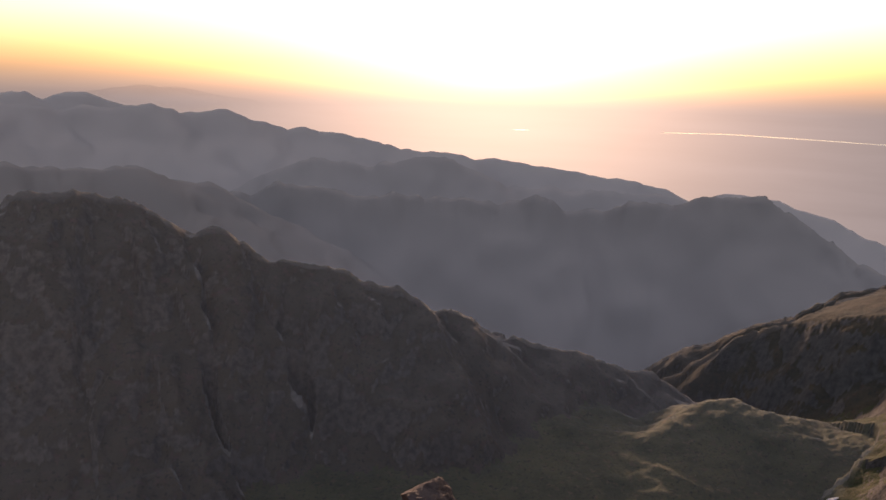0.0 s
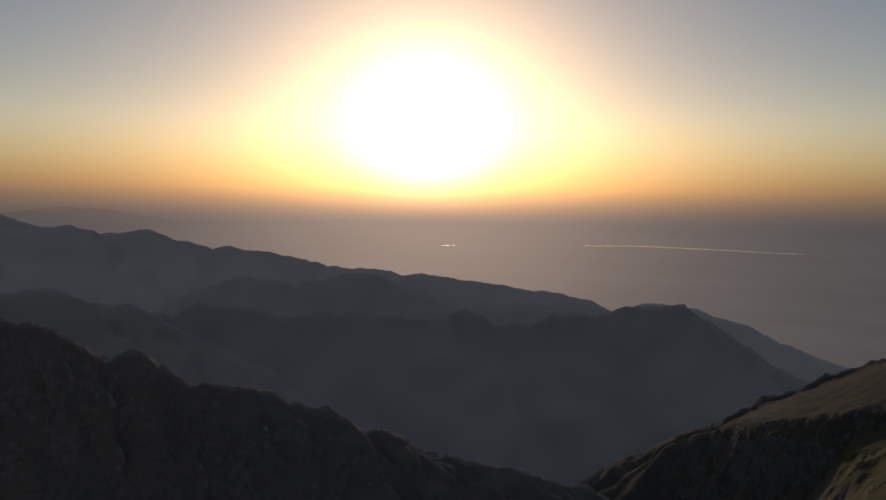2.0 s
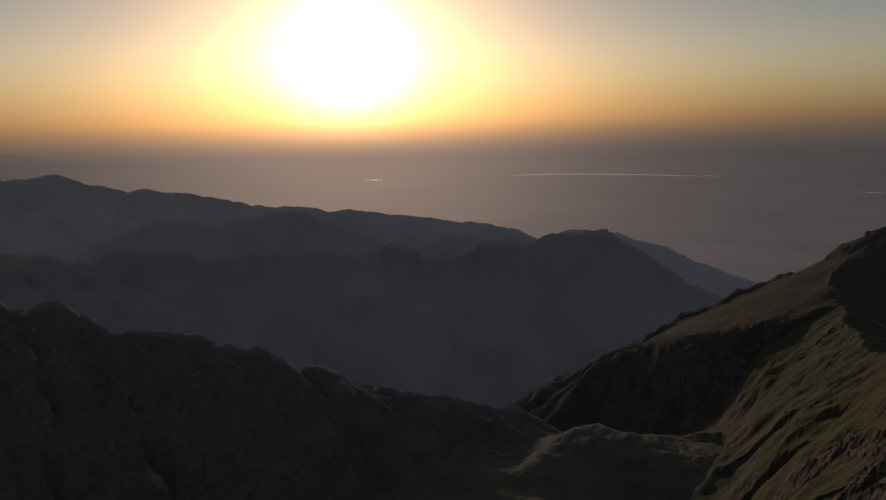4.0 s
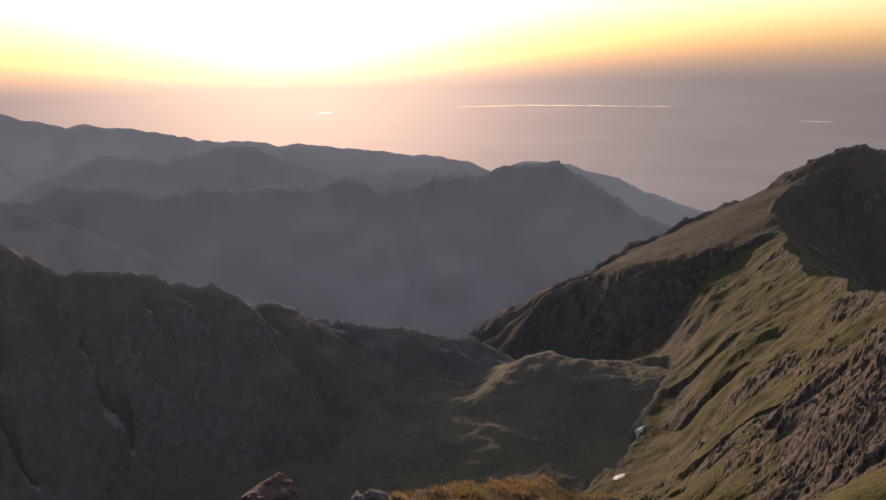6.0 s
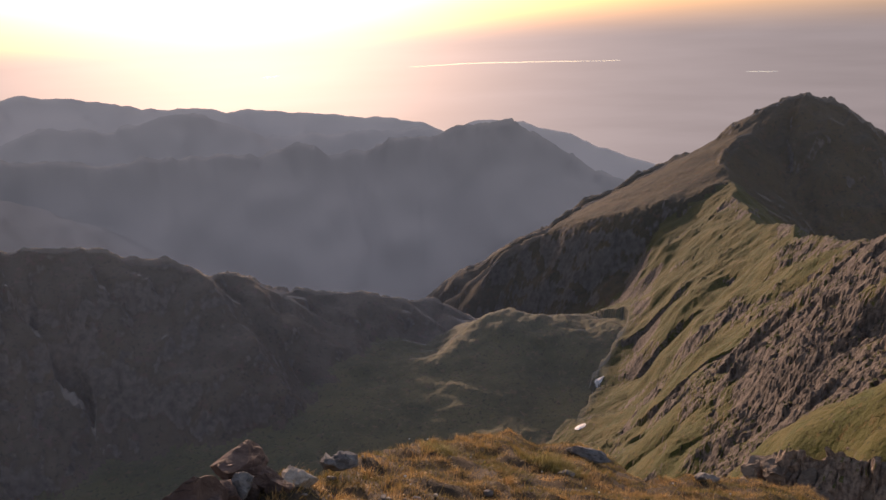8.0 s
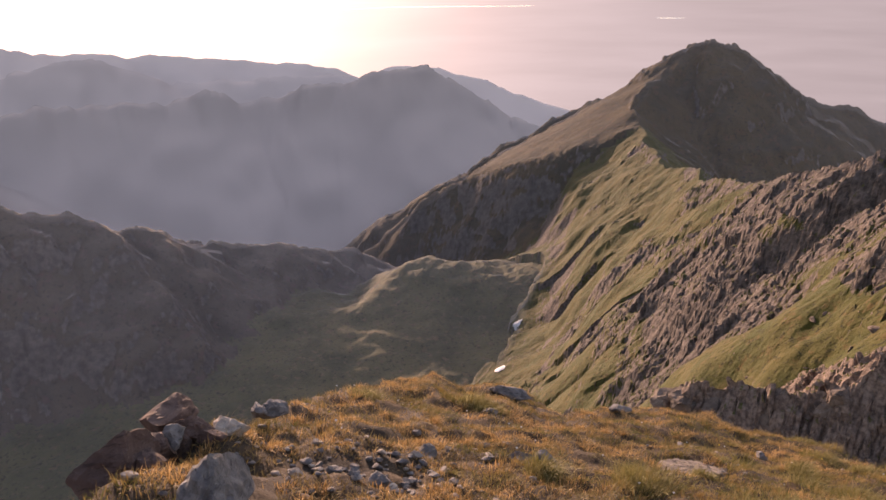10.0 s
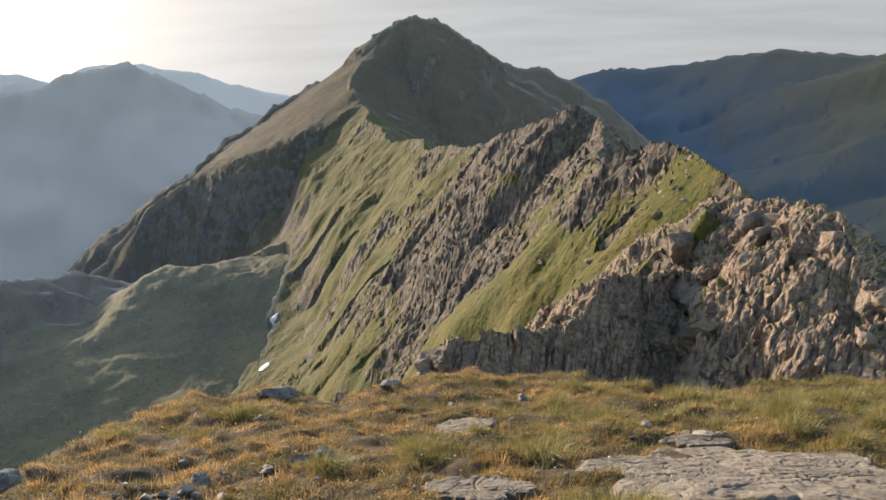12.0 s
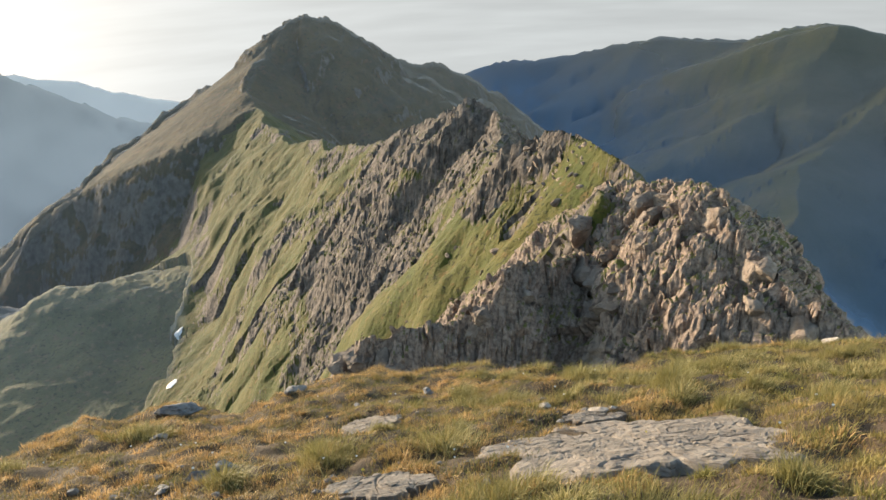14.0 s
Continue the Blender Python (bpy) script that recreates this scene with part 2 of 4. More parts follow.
# each ridge: crest line (x, y, z), slope of its flanks near the crest and further down, gully size and depth
RIDGES = [
    # A
    ([(-1529, 1978, -133), (-1445, 2068, -100), (-1389, 2132, -114), (-1339, 2190, -114), (-1233, 2278, -146), (-1185, 2328, -126), (-1105, 2392, -138), (-1034, 2448, -126), (-925, 2515, -156), (-835, 2570, -153), (-760, 2617, -179), (-690, 2660, -203), (-496, 2725, -228), (-312, 2775, -261), (-228, 2806, -294), (-12, 2837, -310), (54, 2859, -330), (186, 2876, -329), (364, 2882, -358), (583, 2869, -391), (755, 2852, -423)],
     0.5, 0.5, 300, 160, 13, "a"),
    # B
    ([(-2078, 2691, -160), (-1869, 2870, -145), (-1797, 2945, -115), (-1767, 2992, -118), (-1715, 3051, -144), (-1654, 3113, -119), (-1607, 3165, -124), (-1488, 3251, -183), (-1314, 3352, -248)],
     0.5, 0.4, 300, 160, 10, "b"),
    # F
    ([(-2019, 3683, -156), (-1868, 3784, -136), (-1706, 3882, -106), (-1561, 3964, -116), (-1408, 4042, -147), (-1159, 4141, -173)],
     0.4, 0.3, 300, 200, 10, "f"),
    # M
    ([(-576, 1863, -307), (-509, 1892, -268), (-440, 1918, -240), (-394, 1937, -229), (-319, 1960, -236), (-222, 1982, -250), (-200, 1993, -242), (-178, 2004, -244), (-122, 2017, -221), (-55, 2029, -231), (0, 2038, -241), (56, 2046, -280), (113, 2053, -311), (200, 2055, -313), (240, 2060, -309), (281, 2063, -317), (420, 2049, -318), (569, 2021, -321)],
     0.6, 0.6, 200, 110, 12, "m"),
    # R
    ([(-546, 1289, -279), (-509, 1305, -268), (-472, 1320, -251), (-428, 1336, -217), (-405, 1344, -224), (-355, 1359, -208), (-294, 1374, -215), (-210, 1391, -232), (-146, 1400, -227), (-80, 1406, -239), (-4, 1409, -238), (62, 1409, -247), (94, 1408, -236), (132, 1406, -232), (170, 1402, -237), (192, 1401, -256), (276, 1387, -251), (306, 1382, -241), (360, 1370, -226), (399, 1360, -232), (431, 1351, -221), (463, 1341, -210), (504, 1328, -212)],
     0.66, 0.66, 200, 130, 13, "r"),
    # Rb
    ([(507, 1327, -217), (537, 1296, -208), (571, 1262, -229), (592, 1234, -248), (631, 1195, -271), (676, 1150, -296), (719, 1103, -320), (776, 1043, -355)],
     0.66, 0.66, 200, 130, 13, "r"),
    # R2
    ([(638, 1790, -285), (702, 1757, -275), (764, 1721, -284), (837, 1678, -319), (945, 1610, -362), (1013, 1558, -381), (1077, 1504, -399)],
     0.5, 0.5, 300, 120, 10, "r2"),
    # L
    ([(-646, 828, -107), (-589, 892, -122), (-534, 947, -137), (-494, 990, -137), (-469, 1023, -138), (-442, 1055, -148), (-413, 1087, -168), (-381, 1118, -182), (-355, 1146, -207)],
     0.6, 0.6, 200, 80, 12, "l"),
    # N
    ([(-319, 359, -115), (-292, 378, -97), (-264, 396, -81), (-256, 399, -76), (-247, 402, -72), (-234, 407, -69), (-223, 411, -71), (-207, 417, -72), (-194, 421, -76), (-182, 424, -82), (-170, 426, -89), (-159, 428, -96), (-147, 430, -95), (-138, 431, -103), (-115, 436, -114), (-101, 437, -113), (-84, 438, -115), (-63, 440, -121), (-45, 440, -128), (-28, 439, -138)],
     1.05, 0.75, 110, 30, 15, "n"),
    # Nb
    ([(-28, 439, -138), (-10, 452, -147), (12, 464, -164), (36, 475, -177), (68, 483, -188), (93, 491, -194), (111, 500, -203), (137, 506, -212), (152, 514, -220), (164, 523, -233), (184, 529, -251)],
     0.75, 0.6, 100, 28, 12, "n"),
    # Pleft
    ([(209.9, 646.8, -265.6), (232, 649.8, -259.9), (257.2, 651, -243.3), (293.9, 657.3, -217.1), (325.9, 653.2, -212), (347.3, 653.5, -197.5), (383.4, 644.6, -175.6), (423.4, 631.1, -156), (456.9, 607.3, -136.1), (477.5, 584.8, -116.5), (488.1, 569.5, -104.1), (495.5, 563, -91.74), (504.2, 555.2, -84.86), (513.2, 546.9, -81.12)],
     0.8, 0.7, 150, 40, 16, "p"),
    # Pright
    ([(513.2, 546.9, -81.12), (523.3, 540, -84.33), (536.1, 531.6, -95.32), (564.9, 523.2, -116.8), (609.5, 518.2, -141.3), (640.1, 512.5, -153.8), (679.2, 511.1, -162.9), (714.7, 513.4, -179.7), (746.2, 503.2, -209.2), (773.1, 480, -241.4), (803.3, 448.5, -274.6)],
     0.8, 0.7, 150, 45, 18, "p"),
    # pspur
    ([(513.2, 546.9, -81.12), (488, 556, -100), (453.3, 539.9, -112.1), (382.6, 485.3, -125.5), (357, 444.3, -129.6)],
     0.9, 0.75, 150, 40, 9, "p"),
    # shoulder: the foot of the cliff below the grassy bench
    ([(277.4, 576.8, -191), (250, 610, -215), (232, 640, -245)],
     1.3, 1.0, 80, 30, 9, "p"),
    # ridge
    ([(61.2, 24.71, -22.7), (77.92, 33.97, -28.67), (89.82, 43.96, -28.72), (92.47, 49.75, -30.46), (95.11, 59.14, -33.55), (108.7, 71.31, -42.1), (155.7, 99.95, -45.15), (155, 109.9, -43.5), (158.5, 122, -49.35), (164.9, 138, -57.73), (176.4, 155.2, -66.98), (211.5, 198.4, -83.4), (238.7, 242.1, -98.14), (247.8, 261.1, -107.7), (267.3, 283.9, -106.8), (288.1, 332.5, -122.5), (328.9, 402.8, -128.1), (357, 444.3, -129.1)],
     1.25, 1.0, 48, 21, 3.2, "g"),
    # outcrop
    ([(35.91, 40.33, -34.27), (36.1, 38.81, -31.85), (36.85, 36.69, -29.75), (39.12, 34.26, -28.57), (41.45, 31.4, -28.25), (43.33, 28.75, -26.42), (45.05, 27.92, -24.19), (48.04, 26.79, -24.9), (52.78, 24.06, -25.8), (56.57, 22.82, -25.2)],
     1.35, 1.0, 25, 6, 1.6, "o"),
    # kone
    ([(43.77, 4.478, -22.42), (46.29, 8.124, -21.07), (49.64, 11.69, -19.73), (52.97, 14.81, -18.45), (56.18, 18.03, -18.86), (59.4, 20.98, -20.59), (64.91, 26.2, -24.17), (75.17, 32.76, -27.74)],
     1.05, 1.0, 25, 8, 2.0, "o"),
    # Q
    ([(2240, 1507, -518), (2239, 1386, -499), (2277, 1185, -480), (2280, 1025, -438), (2275, 864, -397), (2248, 741, -392), (2216, 618, -388), (2169, 533, -354), (2124, 427, -324), (2072, 341, -305), (2013, 290, -326), (1955, 210, -348), (1899, 61, -367)],
     0.48, 0.48, 300, 260, 24, "q"),
    # Qspur
    ([(1964, 323, -289), (1839, 323, -362), (1706, 365, -425), (1565, 428, -453), (1428, 459, -510)],
     0.45, 0.45, 300, 200, 20, "q"),
    # Qspur2
    ([(1895, 144, -360), (1729, 170, -399), (1562, 202, -453), (1391, 244, -465), (1227, 238, -492)],
     0.45, 0.45, 300, 200, 20, "q"),
]


# how ragged each crest is: height and length of its teeth in metres
JAGGED = {"r": (10, 38), "m": (10, 45), "a": (10, 80), "l": (8, 50), "b": (6, 120), "n": (6, 20), "p": (7, 26), "r2": (8, 70), "q": (8, 150)}


def near_ground(x, y):
    """The rounded grassy summit below the camera, which breaks off on its far sides."""
    r, az = np.hypot(x, y), np.degrees(np.arctan2(x, y))
    edge = np.interp(az, [-40, -25, -14, -8, -4, 0, 5, 8.5, 11.5, 15.5, 19, 30, 33, 36, 40, 46, 55, 64, 68, 73, 110], [1.6, 1.9, 2.6, 3.0, 3.3, 3.9, 4.7, 5.7, 6.4, 7.5, 8.7, 9.0, 8.0, 8.4, 9.2, 9.5, 9.5, 7.8, 8.0, 9.0, 9.0])
    hump = np.interp(az, [12, 19, 21.5, 24, 26, 28, 31, 34, 38, 43, 46, 51, 58], [0.0, 0.1, 0.26, 0.12, 0.16, 0.22, 0.08, 0.0, 0.1, 0.26, 0.23, 0.05, 0.0])
    z = 0.31 - 0.4 * x - 0.4 * y - 0.35 * step(3.0, 0.0, r)
    z += 0.09 * fbm(x / 1.7, y / 1.7, 3, 5) + 0.12 * fbm(x / 0.6, y / 0.6, 3, 9) + 0.05 * fbm(x / 0.22, y / 0.22, 2, 12)
    z += hump * np.exp(-((r - edge + 0.5) / 1.3) ** 2)
    for sx, sy, wide in ((3.8, 1.32, 1.0), (2.5, 2.42, 0.36), (4.05, 4.0, 0.4)):  # the turf lies lower where slabs come through
        z -= 0.06 * np.exp(-(((x - sx) / wide) ** 2 + ((y - sy) / wide) ** 2) ** 2)
    out = np.maximum(r - edge, 0) * step(-120, -60, az)
    ledge = 0.2 * np.exp(-((x + 0.22) / 0.4) ** 2 - ((y - 4.0) / 0.7) ** 2)
    z += 0.04 * np.exp(-((x - 0.12) / 0.35) ** 2 - ((y - 4.0) / 0.4) ** 2)
    return z - 1.2 * out - 0.1 * out * out + ledge * np.minimum(out * 1.6, 1)


BENCH = [(356.8, 444.5), (327.8, 461.4), (301.4, 493.2), (284.6, 541.8), (277.4, 576.8), (329.5, 634.6), (372.7, 639.3), (419.9, 627.5), (469.2, 594.0), (488.1, 569.4), (453.3, 539.9), (382.6, 485.3)]


def bench_height(x, y):
    """The grassy shoulder of the peak: a gently bent tilted meadow that breaks off as a cliff on its near side."""
    def meadow(px, py):
        u, v = px - 400, py - 560
        return -139.7 + 0.3984 * u - 0.3466 * v + 0.000255 * u * u - 0.000172 * u * v - 0.001007 * v * v

    inside = np.zeros(x.shape, dtype=bool)
    best, bx, by, front = np.full(x.shape, 1e9), np.zeros_like(x), np.zeros_like(x), np.zeros_like(x)
    for k, (a, b) in enumerate(zip(BENCH, BENCH[1:] + BENCH[:1])):
        dx, dy = b[0] - a[0], b[1] - a[1]
        cross = ((a[1] > y) != (b[1] > y)) & (x < a[0] + dx * (y - a[1]) / (dy if dy else 1e-9))
        inside ^= cross
        u = np.clip(((x - a[0]) * dx + (y - a[1]) * dy) / (dx * dx + dy * dy), 0, 1)
        away = np.hypot(x - a[0] - u * dx, y - a[1] - u * dy)
        win = away < best
        best = np.where(win, away, best)
        bx, by, front = np.where(win, a[0] + u * dx, bx), np.where(win, a[1] + u * dy, by), np.where(win, 1.0 if k < 4 else 0.0, front)
    turf = meadow(x, y) + 2.2 * fbm(x / 45, y / 45, 6, 301, False, 0.55) + 6.0 * np.exp(-best / 9) * fbm(x / 24, y / 24, 4, 303)
    rib = fbm((x + 0.35 * y) / 22, (y - 0.35 * x) / 60, 5, 305, True)
    fall = meadow(bx, by) - best * np.where(front > 0, 1.45, 0.85) + np.minimum(best / 8, 1) * (7 * rib * front + 5 * fbm(x / 30, y / 30, 4, 307))
    return np.where(inside, turf, fall)


def plain_height(r):
    return -np.tan(np.radians(np.interp(r, [2200, 2500, 3000, 3500, 4000, 4400, 4700, 4900], [18, 15, 11, 7.5, 4.5, 2.3, 0.9, 0.3]))) * r


def heights(x, y, stony=None):
    """Ground height and the number of the ridge it belongs to (-1: valley, -2: plain); stony is filled with how rocky it is."""
    r = np.hypot(x, y)
    az = np.degrees(np.arctan2(x, y))
    warp = 10 * fbm(x / 60, y / 60, 3, 21)
    hummocky = step(385, 440, r + warp)
    floor = -206 + 11 * hummocky - 20 * step(22, 14, az) * step(400, 450, r) + (4 + 4 * hummocky) * fbm(x / 48, y / 48, 6, 3, False, 0.55)
    floor = floor + (-335 - floor) * step(445, 640, r + warp)
    floor = floor + (-500 - floor) * step(660, 1050, r + warp)
    right = step(48, 62, az) * step(150, 300, r)
    floor = floor + (-640 - floor) * right
    floor += 20 * fbm(x / 300, y / 300, 5, 4) * step(700, 1200, r)
    plain = plain_height(r)
    plain += 6 * fbm(x / 400, y / 400, 4, 8) * step(4800, 3500, r)
    floor = floor + (plain - floor) * step(2150, 2600, r)
    own = -3.0 - 0.57 * np.minimum(r, 5) - 1.15 * np.maximum(r - 5, 0) * (1 - 0.35 * step(100, 300, r)) + 0.2 * np.minimum(r, 40) * fbm(x / 25, y / 25, 5, 31, True)
    h, who = floor.copy(), np.where(r > 2350, -2, -1)
    for i, (crest, s0, s1, bend, gully, depth, name, *other) in enumerate(RIDGES):
        pts = np.array(crest, float)
        reach = (pts[:, 2].max() + 500) / min(s0, s1) + 100
        lo, hi = pts.min(0) - reach, pts.max(0) + reach
        idx = np.nonzero((x > lo[0]) & (x < hi[0]) & (y > lo[1]) & (y < hi[1]) & (h < pts[:, 2].max() + depth))[0]
        px, py = x[idx], y[idx]
        px, py = px + 0.3 * gully * fbm(px / gully / 1.6, py / gully / 1.6, 3, 80 + i), py + 0.3 * gully * fbm(px / gully / 1.6, py / gully / 1.6, 3, 90 + i)
        best = np.full(px.shape, 1e9)
        zc, along = np.zeros_like(px), np.zeros_like(px)
        run = 0.0
        for a, b in zip(pts[:-1], pts[1:]):
            dx, dy = b[0] - a[0], b[1] - a[1]
            length = math.hypot(dx, dy)
            u = np.clip(((px - a[0]) * dx + (py - a[1]) * dy) / length ** 2, 0, 1)
            zz = a[2] + (b[2] - a[2]) * u
            # each piece of crest competes by the height it would give here
            away = np.hypot(px - a[0] - u * dx, py - a[1] - u * dy)
            if other:  # a shelf: the right-hand flank is gentler
                away = np.where(dx * (py - a[1]) - dy * (px - a[0]) < 0, away - (1 - other[0] / s0) * np.minimum(away, other[1]), away)
            score = away * s0 - zz
            win = score < best
            best[win], zc[win], along[win] = score[win], zz[win], run + u[win] * length
            run += length
        d = (best + zc) / s0
        smooth = zc - np.where(d < bend, s0 * d, s0 * bend + s1 * (d - bend))
        if name == "g":  # gentler turf above, a steep broken band, then a fan of scree
            gentle = np.interp(along, [150, 260, 330, 450], [1.3, 1.12, 0.95, 0.82])
            steep = np.interp(along, [200, 300, 420], [1.3, 1.5, 1.35])
            smooth = zc - gentle * np.minimum(d, 44) - steep * np.clip(d - 44, 0, 30) - 0.85 * np.maximum(d - 74, 0)
        keep = smooth + 1.2 * depth > h[idx]
        idx, px, py, d, along, smooth = idx[keep], px[keep], py[keep], d[keep], along[keep], smooth[keep]
        rough = fbm(along / gully + 0.004 * px, d / (gully * (1.9 if name == "g" else 3.2)) + 0.002 * py, 5, 40 + i, True)
        lumps = fbm(px / (gully * 0.9), py / (gully * 0.9), 6, 60 + i, False, 0.55)
        rock = None
        if name == "o":
            rock = np.clip(0.95 + 0.5 * fbm(along / 16, d / 20, 4, 50), 0.1, 1.2)
        if name == "g":  # the broken middle of the ridge, its ribs and crest; turf on the rest
            band = step(58, 74, along) * step(250, 195, along + 0.5 * d) * step(62, 40, d + 8 * perlin(along / 25, d / 25, 52))
            rib = np.exp(-((along - 255 - 0.4 * (d - 30)) / 15) ** 2) * step(8, 22, d) * step(75, 50, d)
            meadow = step(14, 26, along) * step(68, 56, along) * step(6, 12, d)
            rock = 0.62 * band + 0.5 * rib + 0.40 * np.exp(-d / 4.0) - 0.35 * meadow + 1.5 * fbm(along / 30, d / 26, 5, 50, False, 0.6) + 0.9 * np.maximum(fbm(along / 9, d / 9, 3, 54), 0) + 0.06
            rock += 0.45 * np.exp(-((along - 112) / 40) ** 2) * step(60, 30, d) - 0.36 * step(250, 330, along) * step(5, 14, d)
            rock += 0.7 * np.exp(-((px - 143) ** 2 + (py - 113) ** 2) / 24 ** 2)
            rock = np.clip(rock + 0.7 * step(30, 14, along), 0.0, 1.05)
            rock = rock * rock * (3 - 2 * np.minimum(rock, 1))
            smooth = smooth + 4.5 * np.minimum(d / 40, 1) * fbm(along / 80 + 0.004 * d, d / 300, 2, 58, True)
        worn = 0.35 + 0.65 * rock if name == "g" else 1.0
        ribs = 0.3 if name in ("r", "r2", "m") else 1.0
        top = smooth + depth * worn * (np.minimum(d / gully, 1.0) * ribs * rough + (0.25 if name == "g" else 0.5) * np.minimum(d / gully + 0.15, 1) * lumps)
        if name == "g":
            top = top + (0.9 * fbm(along / 7, d / 10, 4, 145) + 0.35 * fbm(px / 2.2, py / 2.2, 3, 147)) * np.minimum(0.3 + d / 12, 1)
        if name == "o":  # the dark couloir between the outcrop and the crag behind it
            u = np.clip(((px - 56) * -18 + (py - 24) * -6) / 360, 0, 1)
            top = top - 2.6 * np.exp(-((np.hypot(px - 56 + 18 * u, py - 24 + 6 * u) + 0.8 * fbm(px / 3, py / 3, 2, 150)) / 1.5) ** 2) * step(0.02, 0.25, u)
        if name in JAGGED:
            high, wide = JAGGED[name]
            top = top + high * fbm(along / wide, d / wide / 3 + 0.5, 4, 110 + i) * np.exp(-d / wide / 1.5)
        if name == "p":  # the blocky summit
            top = top + 3.5 * np.exp(-((px - 513) ** 2 + (py - 547) ** 2) / 45 ** 2) * (blocks(px, py, 15, 45) + 0.5 * blocks(px, py, 6, 47))
        if rock is not None:
            hard = np.nonzero(rock > 0.04)[0]
            bx, by, much = px[hard], py[hard], rock[hard] * np.minimum((0.45 if name == "o" else 0.25) + d[hard] / 9, 1)
            wx, wy = bx + 2.6 * fbm(bx / 9, by / 9, 3, 120), by + 2.6 * fbm(bx / 9, by / 9, 3, 125)
            sx, sy = 0.6 * wx + 0.8 * wy, 0.8 * (0.8 * wx - 0.6 * wy)
            if name == "o":
                chips = 1.6 * blocks(sx, sy, 6.0, 5) - 0.3
            else:
                chips = 1.6 * blocks(sx, sy, 9.0, 5) + 0.5 * blocks(sx, sy, 4.0, 15) - 0.25
            top[hard] += much * (chips + 0.5 * fbm(bx / 3.5, by / 3.5, 3, 130, True))
        if name == "g":  # scree at the foot
            rock = np.maximum(rock, 0.75 * step(-165, -188, smooth + 26 * fbm(along / 14, d / 50, 4, 140)))
        foot = 30.0 if name == "g" else 0.0
        if foot:  # debris softens the line where the slope meets the valley
            apart = np.abs(top - h[idx])
            blend = np.where(who[idx] == -1, np.maximum(foot - apart, 0) ** 2 / (4 * foot), 0)
            h[idx], top = h[idx] + blend, top + blend
        take = top > h[idx]
        h[idx[take]], who[idx[take]] = top[take], i
        if stony is not None and rock is not None:
            stony[idx[take]] = rock[take]
    shoulder = np.nonzero((x > 120) & (x < 640) & (y > 330) & (y < 860))[0]
    top = bench_height(x[shoulder], y[shoulder])
    take = top > h[shoulder]
    h[shoulder[take]], who[shoulder[take]] = top[take], 13
    take = own > h
    h, who = np.where(take, own, h), np.where(take, 99, who)
    return h, who


def sheet_mesh(name, verts, quads, mats, normals=None):
    me = bpy.data.meshes.new(name)
    me.vertices.add(len(verts))
    me.vertices.foreach_set("co", verts.astype(np.float32).ravel())
    me.loops.add(quads.size)
    me.loops.foreach_set("vertex_index", quads.astype(np.int32).ravel())
    me.polygons.add(len(quads))
    me.polygons.foreach_set("loop_start", np.arange(0, quads.size, quads.shape[1], dtype=np.int32))
    me.polygons.foreach_set("use_smooth", np.ones(len(quads), dtype=bool))
    me.update(calc_edges=True)
    me.materials.append(mats)
    if normals is not None:
        me.normals_split_custom_set_from_vertices(normals)
    return me


def polar_grid(az, r):
    a, q = np.meshgrid(np.radians(az), r, indexing="ij")
    x, y = (np.sin(a) * q).ravel(), (np.cos(a) * q).ravel()
    n, m = len(az), len(r)
    i, j = np.meshgrid(np.arange(n - 1), np.arange(m - 1), indexing="ij")
    k = (i * m + j).ravel()
    return x, y, np.stack([k, k + m, k + m + 1, k + 1], 1)


def grid_normals(v, n, m):
    g = v.reshape(n, m, 3)
    nn = np.cross(np.gradient(g, axis=1), np.gradient(g, axis=0))
    nn = nn / np.maximum(np.linalg.norm(nn, axis=2, keepdims=True), 1e-12)
    nn[nn[:, :, 2] < 0] *= -1
    return nn.reshape(-1, 3)


AZ = np.concatenate([np.arange(-41, 16, 0.17), np.arange(16, 87, 0.095), np.arange(87, 91, 0.2), np.arange(94, 316.1, 3.0)])
RAD = np.concatenate([np.geomspace(8.5, 40, 50)[:-1], np.geomspace(40, 260, 310)[:-1], np.geomspace(260, 900, 210)[:-1], np.geomspace(900, 4900, 150)])
gx, gy, quads = polar_grid(AZ, RAD)
stony = np.zeros_like(gx)
gz, who = heights(gx, gy, stony)
gr = np.hypot(gx, gy)
# ground solidity: far feet of hills and the plain fade into painted haze
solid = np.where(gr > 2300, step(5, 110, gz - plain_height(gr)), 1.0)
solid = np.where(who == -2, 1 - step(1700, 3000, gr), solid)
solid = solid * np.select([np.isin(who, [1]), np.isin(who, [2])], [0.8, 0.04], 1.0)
ground_v = np.stack([gx, gy, gz], 1)
ground_n = grid_normals(ground_v, len(AZ), len(RAD))
# broken rock stands out from the crag and the ridge along their own faces
for members, scale, steps in (([15, 16], 1.0, ((3.4, 0.62), (1.5, 0.42), (0.65, 0.2))), ([14], 1.8, ((3.0, 0.36), (1.3, 0.2)))):
    hard = np.nonzero(np.isin(who, members) & (stony > 0.08) & (gr < 380) & (gz > -180))[0]
    tilted = ground_v[hard] @ np.array(pose(0, 0, 0, 24, 31, 40).to_3x3()) * np.array([1.0, 1.5, 0.7]) / scale
    tilted += 0.8 * np.stack([fbm(tilted[:, 0] / 3, tilted[:, 2] / 3, 3, 400 + k) for k in range(3)], 1)
    broken = sum(high * blocks_in_space(tilted, cell, 410 + int(10 * cell)) for cell, high in steps)
    ground_v[hard] += ground_n[hard] * (np.minimum(stony[hard], 1.0) * scale * broken)[:, None]
